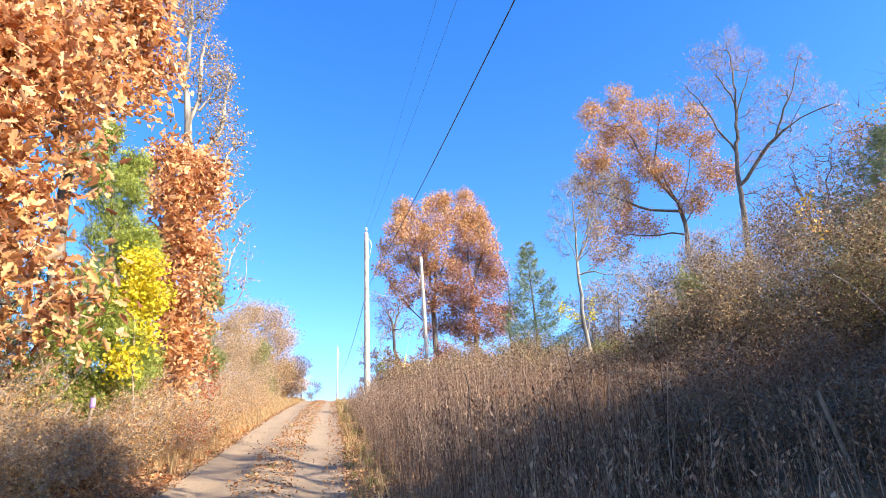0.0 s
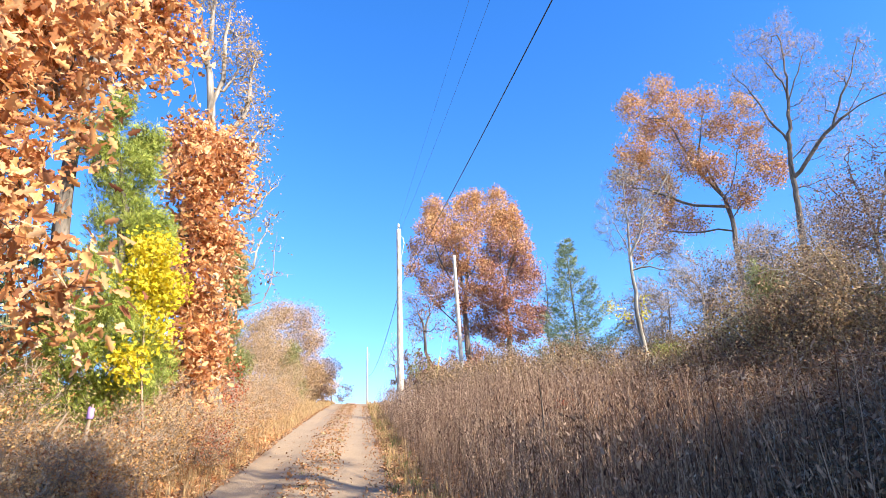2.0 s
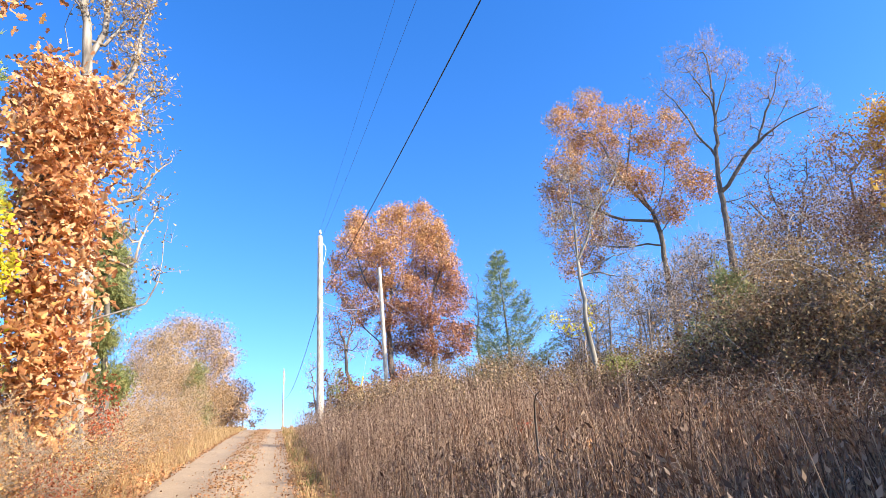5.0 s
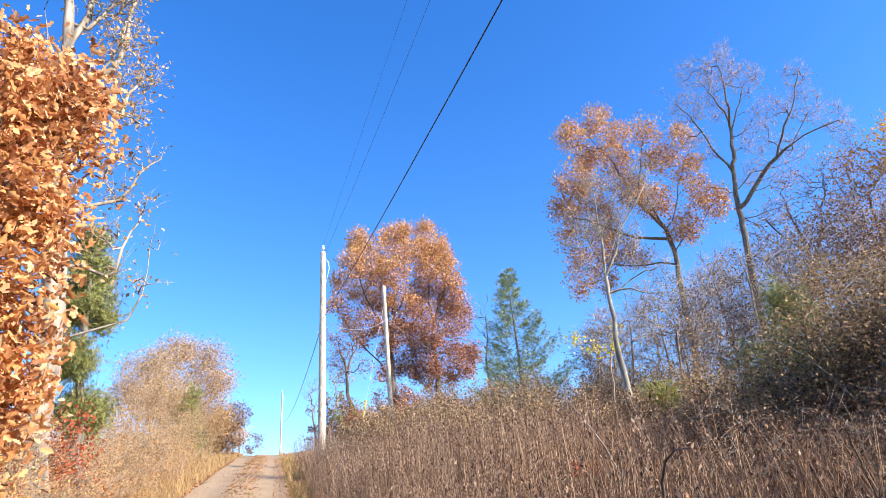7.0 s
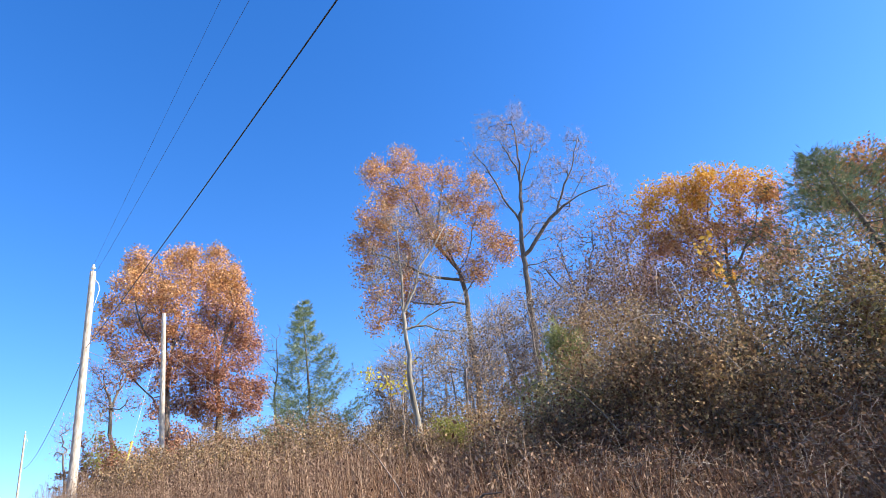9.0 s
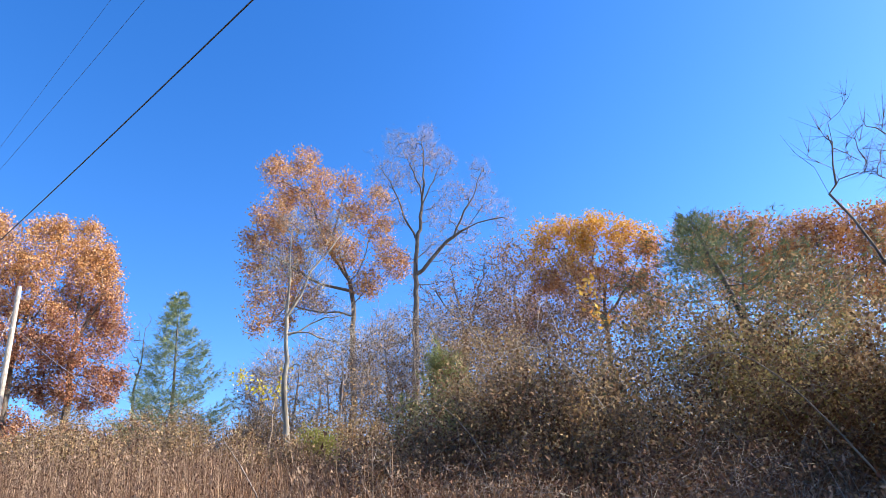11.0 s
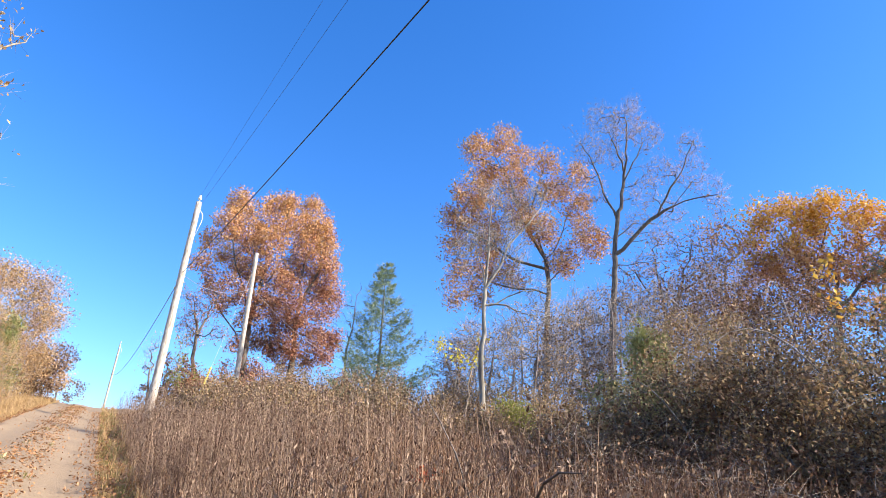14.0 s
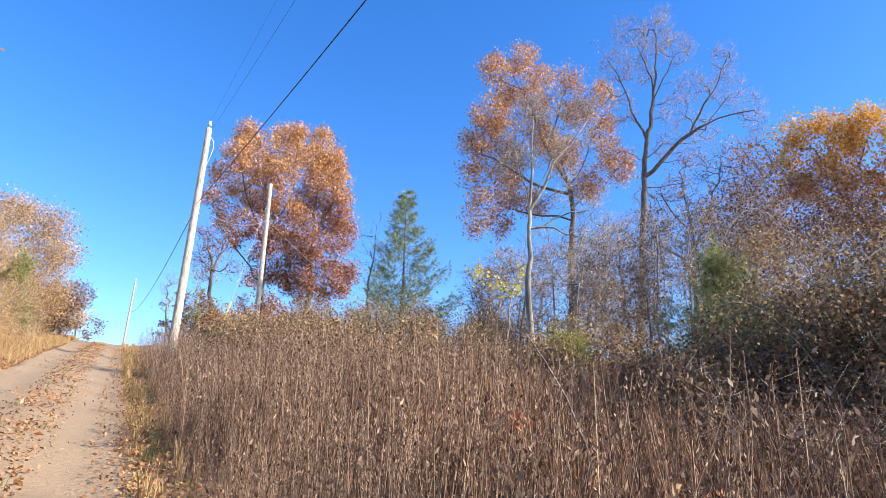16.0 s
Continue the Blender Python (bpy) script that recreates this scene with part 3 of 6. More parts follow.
BIRCH_LOBES = [(9.79, 18.7, 10.69, 0.39), (9.82, 18.37, 11.33, 0.4), (10.34, 18.5, 11.54, 0.4), (10.21, 17.77, 11.39, 0.39), (10.56, 17.81, 10.62, 0.4), (11.4, 17.6, 11.8, 0.41), (11.13, 17.95, 11.52, 0.37), (9.36, 18.44, 9.74, 0.35), (9.93, 18.44, 10.07, 0.39), (10.5, 18.24, 10.24, 0.39), (10.72, 17.78, 9.78, 0.39), (11.54, 17.71, 10.95, 0.36), (10.92, 17.38, 8.75, 0.43), (11.0, 17.83, 8.12, 0.37), (10.57, 17.81, 9.04, 0.34), (9.9, 18.92, 9.31, 0.3), (11.3, 17.45, 8.24, 0.38), (10.65, 17.93, 7.34, 0.31)]
BIRCH_LIMBS = [[(10.14, 18.42, 8.79), (9.82, 18.32, 9.59), (9.49, 18.22, 10.2), (9.24, 18.06, 10.91)], [(10.14, 18.42, 8.79), (10.31, 18.8, 10.2), (10.5, 19.16, 11.3)], [(10.14, 18.42, 8.79), (10.29, 18.46, 10.28), (10.36, 18.56, 11.57), (10.55, 18.56, 12.35)], [(10.14, 18.42, 8.79), (10.56, 18.25, 9.93), (10.74, 18.26, 10.86), (10.78, 18.38, 11.97)], [(10.18, 18.39, 8.82), (10.75, 18.17, 10.16), (11.41, 17.85, 11.21), (11.89, 17.65, 12.16)], [(10.15, 18.42, 8.18), (10.67, 18.12, 8.66), (11.24, 17.74, 8.93)], [(10.17, 18.4, 8.82), (10.45, 17.94, 9.16), (10.83, 17.36, 9.23)]]
BIRCH = (BIRCH_TRUNK, BIRCH_LOBES, BIRCH_LIMBS)
OAK_C_TRUNK = [(27.66, 35.02, 9.99), (27.78, 34.9, 14.49), (27.92, 34.77, 18.69), (27.76, 34.93, 20.3)]
OAK_C_LOBES = [(23.68, 37.43, 28.53, 1.05), (26.26, 37.76, 30.66, 1.06), (22.97, 37.02, 24.58, 1.21), (22.69, 38.34, 22.89, 1.03), (24.36, 37.36, 24.03, 1.25), (23.24, 38.8, 21.07, 1.08), (25.06, 38.01, 22.26, 1.35), (22.9, 37.59, 18.49, 0.99), (22.41, 37.89, 17.29, 0.74), (24.8, 37.42, 19.82, 1.2), (24.69, 38.58, 17.91, 0.89), (26.7, 36.9, 26.89, 1.29), (26.6, 36.24, 23.88, 1.21), (27.83, 34.51, 27.61, 1.0), (28.42, 34.67, 25.46, 1.16), (27.36, 34.97, 22.41, 1.2), (29.9, 33.75, 24.3, 1.02), (29.13, 32.62, 21.59, 1.05), (30.15, 32.64, 21.31, 0.9), (28.56, 34.02, 20.13, 1.1), (26.56, 36.62, 19.36, 1.08), (29.53, 33.39, 26.72, 0.89), (26.05, 39.44, 28.24, 1.16), (27.29, 37.03, 29.04, 1.05)]
OAK_C_LIMBS = [[(27.76, 34.93, 20.3), (27.19, 36.24, 23.19), (26.58, 37.55, 27.48), (25.79, 38.93, 30.46)], [(27.92, 34.78, 20.01), (28.02, 33.54, 21.97), (28.12, 32.28, 23.94), (28.41, 30.77, 25.3)], [(27.76, 34.93, 20.3), (26.94, 35.49, 23.64), (27.37, 34.91, 26.43), (27.98, 34.15, 28.72)], [(27.81, 34.87, 19.76), (26.14, 36.03, 20.11), (24.38, 37.13, 21.47), (22.93, 37.89, 22.22)], [(27.88, 34.81, 17.93), (26.52, 36.31, 18.21), (24.66, 38.07, 19.0), (23.26, 39.32, 18.67)], [(27.94, 34.75, 18.95), (28.0, 32.78, 19.52), (27.9, 30.9, 20.03)], [(25.82, 36.62, 26.76), (24.64, 38.43, 26.96), (24.2, 39.61, 26.18)]]
OAK_C = (OAK_C_TRUNK, OAK_C_LOBES, OAK_C_LIMBS)
TREE_D_TRUNK = [(27.26, 29.73, 10.83), (27.83, 29.08, 18.03), (27.89, 29.0, 19.74), (28.11, 28.75, 21.48)]
TREE_D_LOBES = [(28.3, 29.81, 28.96, 1.11), (27.8, 27.53, 27.09, 1.11), (28.7, 26.88, 26.22, 1.02), (26.6, 29.61, 25.75, 1.02), (27.97, 28.96, 25.65, 1.01), (29.95, 27.08, 24.25, 0.95), (31.74, 25.91, 26.34, 0.86), (30.54, 25.24, 23.5, 0.99), (31.56, 24.75, 22.52, 0.88), (31.36, 24.33, 21.17, 0.73), (30.87, 27.1, 21.8, 0.96), (29.45, 27.88, 22.81, 0.98), (27.15, 31.05, 24.73, 0.85), (26.6, 29.41, 22.61, 0.94), (29.39, 26.94, 19.46, 0.81), (28.58, 27.47, 17.74, 0.75), (27.27, 30.99, 21.18, 0.82), (29.06, 28.24, 20.72, 0.91), (26.1, 30.88, 28.02, 0.25), (28.71, 27.7, 29.11, 0.6)]
TREE_D_LIMBS = [[(28.11, 28.75, 21.18), (28.6, 28.43, 24.71), (28.91, 28.31, 27.99), (29.01, 28.47, 29.66)], [(28.07, 28.79, 20.93), (27.37, 29.22, 22.76), (26.86, 29.41, 24.59), (26.16, 29.8, 26.22)], [(28.44, 28.34, 24.33), (27.63, 28.54, 26.39), (26.78, 28.76, 28.21)], [(28.35, 28.46, 23.53), (29.39, 27.55, 26.26), (30.22, 26.86, 27.7)], [(27.92, 28.97, 19.43), (28.51, 30.32, 20.95), (28.75, 32.04, 22.46)], [(27.89, 29.01, 18.45), (28.61, 28.02, 19.97), (29.35, 26.95, 20.98), (30.16, 25.68, 21.68), (31.11, 24.08, 21.69)], [(29.39, 27.13, 21.02), (29.95, 25.82, 23.02), (30.36, 24.66, 25.47)], [(29.9, 26.42, 21.42), (30.17, 24.89, 22.62), (30.29, 23.5, 22.75)], [(27.9, 28.99, 17.76), (28.49, 27.12, 17.83), (29.0, 25.19, 17.99)], [(28.07, 28.8, 19.78), (28.79, 28.36, 20.68), (29.72, 27.63, 20.75)], [(27.4, 29.57, 23.89), (27.2, 30.47, 24.42), (27.03, 31.32, 25.94)]]
TREE_D = (TREE_D_TRUNK, TREE_D_LOBES, TREE_D_LIMBS)
OAK_E_TRUNK = [(42.26, 24.91, 11.99), (42.69, 23.95, 17.6), (42.91, 23.43, 20.61)]
OAK_E_LOBES = [(41.12, 27.23, 24.94, 1.15), (42.32, 25.55, 25.18, 1.23), (43.0, 23.52, 24.73, 1.22), (43.74, 21.69, 24.0, 1.2), (42.87, 19.76, 22.15, 1.09), (40.82, 26.76, 22.9, 1.31), (42.49, 24.72, 22.96, 1.47), (42.45, 22.16, 21.72, 1.44), (43.68, 20.25, 21.08, 1.07), (40.95, 25.46, 20.5, 1.45), (42.29, 23.92, 20.2, 1.43), (44.35, 22.25, 20.01, 1.32), (40.76, 27.17, 21.15, 1.03), (40.43, 28.26, 22.57, 0.87), (44.55, 20.91, 19.52, 0.98), (43.35, 24.12, 18.24, 1.31), (43.35, 26.3, 19.04, 1.16), (41.51, 21.86, 16.61, 1.13), (44.6, 20.84, 17.71, 0.96)]
OAK_E_LIMBS = [[(42.64, 24.07, 16.76), (41.8, 25.11, 20.1), (41.07, 25.85, 23.06)], [(42.72, 23.88, 17.58), (43.6, 21.96, 19.72), (44.18, 20.62, 22.09)], [(42.83, 23.63, 19.29), (43.14, 24.37, 22.01), (43.98, 23.88, 24.5)]]
OAK_E = (OAK_E_TRUNK, OAK_E_LOBES, OAK_E_LIMBS)
CEDAR_F = [(12.75, 8.05, 3.3), (12.7, 8.3, 5.6), (12.6, 8.5, 7.1), (12.5, 8.75, 8.4)]
FAR_K1_TRUNK = [(50.9, 18.37, 11.04), (51.32, 16.57, 17.51), (51.49, 15.74, 21.5)]
FAR_K1_LOBES = [(51.67, 19.53, 24.82, 1.2), (52.25, 17.62, 24.74, 1.36), (51.74, 15.39, 24.03, 1.42), (53.66, 13.77, 24.08, 1.39), (51.82, 11.71, 22.57, 1.36), (51.01, 17.17, 22.0, 1.6), (52.68, 15.14, 21.82, 1.65), (51.28, 12.77, 20.36, 1.6), (54.09, 17.27, 20.84, 1.65), (53.03, 14.56, 18.98, 1.6), (53.06, 19.44, 23.05, 1.35)]
FAR_K1_LIMBS = [[(51.28, 16.77, 16.66), (51.07, 17.62, 20.72), (50.75, 18.81, 23.68)], [(51.38, 16.29, 18.34), (51.55, 13.72, 20.15), (51.45, 12.28, 21.85)]]
FAR_K1 = (FAR_K1_TRUNK, FAR_K1_LOBES, FAR_K1_LIMBS)
FAR_K0_TRUNK = [(35.61, 32.16, 12.53), (35.85, 31.83, 18.25), (35.58, 32.2, 21.48)]
FAR_K0_LOBES = [(35.37, 32.75, 21.19, 1.26), (36.67, 31.8, 23.0, 1.28), (35.98, 34.81, 19.31, 1.48), (37.11, 30.47, 23.03, 1.11), (36.35, 31.6, 20.04, 1.66), (34.81, 32.62, 16.63, 1.61), (35.62, 29.19, 19.85, 1.33), (34.68, 34.73, 16.43, 1.44), (32.95, 33.05, 19.88, 1.09)]
FAR_K0_LIMBS = [[(35.81, 31.89, 16.54), (36.96, 31.03, 19.95), (37.86, 30.47, 23.23)], [(35.84, 31.86, 17.82), (35.11, 32.8, 19.78), (34.44, 33.61, 21.32)], [(35.78, 31.94, 15.71), (35.2, 33.89, 17.53), (35.23, 35.02, 19.25)]]
FAR_K0 = (FAR_K0_TRUNK, FAR_K0_LOBES, FAR_K0_LIMBS)
FAR_K2_TRUNK = [(50.04, 12.3, 9.31), (50.28, 10.07, 15.66), (50.36, 9.1, 18.68)]
FAR_K2_LOBES = [(50.43, 10.31, 21.76, 1.21), (51.12, 8.85, 21.6, 1.26), (49.84, 7.2, 20.69, 1.31), (50.87, 5.75, 20.53, 1.28), (50.2, 10.78, 19.84, 1.43), (52.37, 9.02, 19.9, 1.55), (49.66, 7.07, 18.4, 1.5), (51.5, 11.0, 18.05, 1.56), (49.57, 8.74, 16.6, 1.58), (49.33, 6.94, 16.19, 1.47), (49.36, 10.7, 14.88, 1.52), (48.76, 12.22, 17.0, 1.34)]
FAR_K2_LIMBS = [[(50.24, 10.58, 14.21), (50.33, 10.74, 18.08), (50.48, 10.37, 21.11)], [(50.28, 10.1, 15.67), (51.21, 7.69, 18.28), (52.02, 6.26, 20.52)]]
FAR_K2 = (FAR_K2_TRUNK, FAR_K2_LOBES, FAR_K2_LIMBS)
FAR_K3_TRUNK = [(39.9, 31.26, 12.65), (40.57, 30.2, 18.53), (40.68, 30.02, 22.29)]
FAR_K3_LOBES = [(40.0, 30.98, 24.52, 1.18), (40.07, 29.65, 24.36, 1.09), (41.57, 29.16, 23.9, 1.17), (39.68, 30.42, 22.21, 1.43), (40.88, 29.26, 21.54, 1.5), (41.5, 28.72, 20.03, 1.48), (39.57, 31.46, 19.72, 1.57), (40.36, 30.07, 18.9, 1.64), (40.49, 28.45, 17.45, 1.45), (39.69, 31.13, 16.88, 1.62)]
FAR_K3_LIMBS = [[(40.48, 30.35, 17.65), (38.81, 30.17, 20.48), (37.36, 29.64, 22.74)], [(40.57, 30.2, 18.53), (41.35, 28.66, 20.93), (41.59, 27.99, 23.15)], [(40.3, 30.64, 15.93), (38.87, 31.29, 18.15), (37.84, 31.31, 19.33)]]
FAR_K3 = (FAR_K3_TRUNK, FAR_K3_LOBES, FAR_K3_LIMBS)
THICK1 = (
    [(20.05, 19.69, 7.82), (20.13, 19.58, 10.43)],
    [(20.8, 20.7, 11.8, 0.94), (19.5, 18.3, 11.3, 0.85), (19.5, 19.3, 10, 0.96), (21.1, 18.8, 10.7, 0.89)],
    [])
THICK2 = (
    [(19.73, 16.46, 7.19), (19.89, 16.17, 9.51)],
    [(20.4, 16.8, 10.6, 0.73), (21, 15.7, 10.5, 0.82), (19.8, 16.1, 9.3, 0.88), (19.4, 14.5, 8.8, 0.73), (20.6, 17.7, 10.1, 0.74)],
    [])
TREE_M = (
    [(9.01, 6.17, 3.16), (9.02, 5.86, 4.35), (9.02, 5.91, 5.12), (9.02, 6.05, 5.91), (9.01, 6.2, 6.77), (9, 6.41, 7.36)],
    [(9.1, 6.3, 7.7, 0.16), (9.1, 6.2, 7.4, 0.17), (9, 6.5, 7.5, 0.1), (8.5, 6.1, 6.7, 0.13), (9.1, 5.9, 7.3, 0.17), (9.5, 5.9, 7, 0.17), (8.9, 5.6, 7.5, 0.11), (8.5, 5.5, 6.7, 0.25), (8.8, 5.5, 6.4, 0.32), (9.4, 5.1, 6.3, 0.52)],
    [[(9, 6.1, 6.2), (9, 6, 6.7), (9, 5.9, 7.3)], [(9, 5.9, 5.1), (9, 5.4, 5.8), (9, 5, 6.6)]])
YEL_T = (
    [(12.44, 11.41, 4.9), (12.53, 11.22, 6.11), (12.56, 11.16, 7.18)],
    [(12.6, 11.2, 7.8, 0.14), (12.6, 11.1, 7.4, 0.12), (12.8, 10.6, 6.7, 0.1), (12.6, 11.1, 7, 0.12)],
    [])
OAK_L1_TRUNK = [(-3.54, 8.6, 1.7), (-3.9, 8.44, 4.17), (-4.09, 8.35, 6.42), (-4.32, 8.24, 9.11)]
OAK_L1_LOBES = [(-3.5, 8.3, 7.7, 0.62), (-3.1, 9.5, 7.1, 0.43), (-3, 8.3, 5.4, 0.36), (-2.7, 8.4, 3.9, 0.28), (-2.5, 9.6, 3.8, 0.19), (-2.1, 8.4, 4.1, 0.15), (-2.8, 8.5, 7.5, 0.48), (-2.9, 8.1, 4.5, 0.27), (-2.6, 9, 4.6, 0.22), (-3.2, 9.5, 3.6, 0.22), (-3.6, 8.6, 9.3, 0.68), (-3.7, 8.1, 6.3, 0.63), (-3.9, 9.3, 5.1, 0.61), (-4, 8.2, 7.7, 0.68), (-3.2, 8.3, 6.6, 0.37), (-2.7, 9, 6, 0.24)]
OAK_L1_LIMBS = [[(-3.9, 8.5, 4), (-3.4, 8.7, 4), (-2.8, 8.9, 4.1), (-2.2, 9, 4.2)], [(-4, 8.4, 5.2), (-3.5, 8.6, 5.4), (-3.1, 8.8, 5.6)], [(-4.1, 8.4, 6.3), (-3.5, 8.6, 6.4), (-2.9, 8.8, 6.7)]]
OAK_L1 = (OAK_L1_TRUNK, OAK_L1_LOBES, OAK_L1_LIMBS)
OAK_L2_TRUNK = [(-1.45, 13.12, 1.56), (-1.78, 13.08, 4.66), (-1.96, 13.05, 6.77), (-1.92, 13.06, 8.07)]
OAK_L2_LOBES = [(-2, 12.8, 8.6, 0.31), (-1.6, 13.6, 8.7, 0.38), (-1.9, 12.7, 7.5, 0.46), (-1.3, 12.7, 8, 0.24), (-2, 13.5, 6.8, 0.41), (-1.6, 12.6, 6.7, 0.27), (-1.8, 12.8, 5.4, 0.33), (-1.7, 12.6, 4.5, 0.34), (-1.7, 13.1, 3.9, 0.3), (-2.4, 13.6, 8.6, 0.32), (-1.7, 13.1, 7.7, 0.31), (-1.9, 12.7, 5.9, 0.26), (-2, 13.7, 4.3, 0.31), (-1.6, 13, 4.9, 0.22), (-1.5, 12.8, 6.1, 0.2), (-1.4, 13.2, 4.3, 0.2)]
OAK_L2_SIDE_LOBES = [(-1.35, 13.0, 8.11, 0.25), (-1.27, 13.14, 7.37, 0.25), (-1.32, 13.01, 6.51, 0.24), (-1.31, 12.59, 5.62, 0.22), (-1.34, 13.15, 5.13, 0.23), (-1.33, 13.03, 4.45, 0.22), (-1.38, 12.78, 3.86, 0.19), (-1.58, 13.02, 4.52, 0.22), (-1.11, 13.05, 7.74, 0.18), (-1.68, 12.93, 5.14, 0.22), (-1.52, 12.9, 6.35, 0.25)]
OAK_L2 = (OAK_L2_TRUNK, OAK_L2_LOBES + OAK_L2_SIDE_LOBES, [[(-2, 13.1, 6.8), (-1.7, 13.1, 7.8), (-1.4, 13.1, 8.4)]])
OAK_L3 = (
    [(-3.04, 11.09, 1.64), (-3.33, 11.01, 5.06), (-3.38, 10.99, 7.65), (-3.35, 11, 10.12), (-3.42, 10.98, 12.97)],
    [(-2.9, 11.4, 10.6, 0.62), (-3.3, 10.3, 9.5, 0.5), (-2.5, 11.9, 10, 0.42), (-2.8, 11.5, 9.1, 0.39), (-2.6, 11.3, 10.8, 0.52), (-3.1, 10.7, 11.4, 0.76), (-2.7, 11.3, 12.6, 0.59), (-4, 10.6, 9.8, 0.51), (-3, 11.2, 9.6, 0.43), (-3.7, 10.5, 12.1, 0.76), (-2.1, 10.6, 8.3, 0.26), (-3.1, 11.2, 8.8, 0.31), (-4.3, 11.2, 9.2, 0.52), (-2.9, 10.5, 12.9, 0.68)],
    [[(-3.4, 11, 7.7), (-3, 11.1, 8.5), (-2.4, 11.2, 9.3)], [(-3.4, 11, 8.8), (-2.9, 11.1, 9.8), (-2.5, 11.2, 10.6)]])
CEDAR_L1 = (
    [(-2.03, 11.01, 1.63), (-2.34, 10.95, 4.14), (-2.53, 10.91, 6.06), (-2.81, 10.84, 7.62)],
    [(-2.9, 10.5, 7, 0.3), (-2.6, 10.9, 6.6, 0.47), (-2.4, 11.3, 7.4, 0.27), (-2.5, 11.1, 5.8, 0.52), (-2.6, 10.5, 4.7, 0.44), (-2.7, 10.3, 3.8, 0.35), (-2.1, 11, 5.7, 0.33), (-2.2, 10.6, 4.1, 0.44), (-2.8, 10.9, 7.7, 0.24), (-3.1, 10.2, 3.3, 0.4), (-3.1, 11.2, 4.5, 0.45), (-2.1, 10.8, 3.4, 0.35), (-2.5, 10.7, 3.2, 0.35), (-1.9, 11.2, 3.8, 0.29), (-2.4, 11.4, 3.1, 0.27)],
    [])
FAR_L0 = (
    [(-1.25, 34.36, 5.73), (-1.6, 34.33, 8.81)],
    [(-2.4, 35, 10.5, 0.67), (-1.5, 35.1, 10.9, 0.69), (-1.8, 34.2, 9.2, 0.79), (-0.8, 33.2, 9.2, 0.64), (-2.8, 35.6, 9.6, 0.67)],
    [])
BRIER_1 = (
    [(4.63, 12.18, 3.14), (4.63, 12.18, 3.33)],
    [(4.6, 12.2, 3.4, 0.07), (4.7, 12.1, 3.4, 0.05)],
    [])
BRIER_2 = (
    [(4.21, 9.99, 2.83), (4.22, 9.98, 2.89)],
    [(4.2, 10, 2.9, 0.03), (4.1, 10.2, 2.9, 0.03)],
    [])
YELLOW_L = (
    [(-1.64, 10.47, 1.61), (-1.82, 10.44, 3.17), (-1.92, 10.42, 4.37)],
    [(-1.9, 10.5, 5.2, 0.24), (-2.1, 10.6, 4.8, 0.29), (-1.9, 10.7, 4.2, 0.25), (-2, 10.2, 3.6, 0.18), (-1.7, 10.6, 4.8, 0.18), (-1.9, 10.8, 4.7, 0.27)],
    [])
CEDAR_L2 = (
    [(-1.14, 17.16, 2.1), (-1.46, 17.14, 5.66), (-1.58, 17.13, 8.15)],
    [(-1.6, 17.2, 8.2, 0.22), (-1.6, 17.4, 7.6, 0.37), (-1.4, 17.4, 6.9, 0.39), (-1.6, 16.9, 5.9, 0.37), (-1.4, 17.3, 5.1, 0.38), (-1.8, 17.5, 7, 0.36)],
    [])
BARE_N_TRUNK = [(-1.45, 15.2, 4.78), (-1.64, 15.18, 6.38), (-1.98, 15.13, 9.22), (-2.11, 15.11, 10.4), (-2.33, 15.08, 12.05), (-2.33, 15.08, 13.43), (-2.43, 15.06, 15.39)]
BARE_N_LOBES = [(-2.03, 15.36, 12.98, 0.3), (-1.7, 15.44, 13.3, 0.3), (-1.35, 14.81, 12.0, 0.3), (-1.77, 15.2, 11.79, 0.32), (-1.33, 15.19, 11.5, 0.26), (-1.47, 14.97, 10.8, 0.32), (-1.12, 15.33, 10.42, 0.26), (-1.47, 15.1, 9.9, 0.31), (-1.09, 14.93, 9.43, 0.25), (-2.53, 14.98, 12.75, 0.29), (-2.21, 15.05, 13.72, 0.41), (-2.81, 15.01, 14.05, 0.4), (-1.96, 14.76, 14.37, 0.44), (-1.26, 15.33, 8.78, 0.25), (-1.08, 15.35, 8.19, 0.22), (-1.13, 15.04, 7.32, 0.24), (-0.91, 15.17, 6.82, 0.18), (-2.2, 15.08, 12.08, 0.32), (-2.61, 14.83, 15.11, 0.47)]
BARE_N_LIMBS = [[(-2.07, 15.12, 10.0), (-2.46, 15.23, 10.85), (-2.67, 15.37, 11.69), (-2.54, 15.57, 12.88), (-2.79, 15.7, 14.52)], [(-2.15, 15.11, 10.8), (-1.99, 15.16, 11.55), (-1.97, 15.19, 12.48), (-1.94, 15.23, 13.65)], [(-2.03, 15.13, 9.76), (-1.67, 15.04, 10.0), (-1.44, 14.93, 10.53), (-1.25, 14.82, 11.15)], [(-1.99, 15.13, 9.3), (-1.56, 15.03, 9.44), (-0.96, 14.93, 9.37)], [(-2.2, 15.1, 11.21), (-1.92, 15.14, 11.2), (-1.57, 15.17, 11.89), (-1.31, 15.2, 12.13)], [(-1.85, 15.15, 8.33), (-1.5, 15.51, 8.39), (-1.3, 15.84, 8.88), (-1.14, 16.16, 9.39)], [(-1.69, 15.18, 6.92), (-1.08, 15.2, 6.68), (-0.78, 15.19, 6.83)], [(-2.29, 15.08, 11.8), (-2.55, 15.06, 12.18), (-2.76, 15.04, 12.95)]]
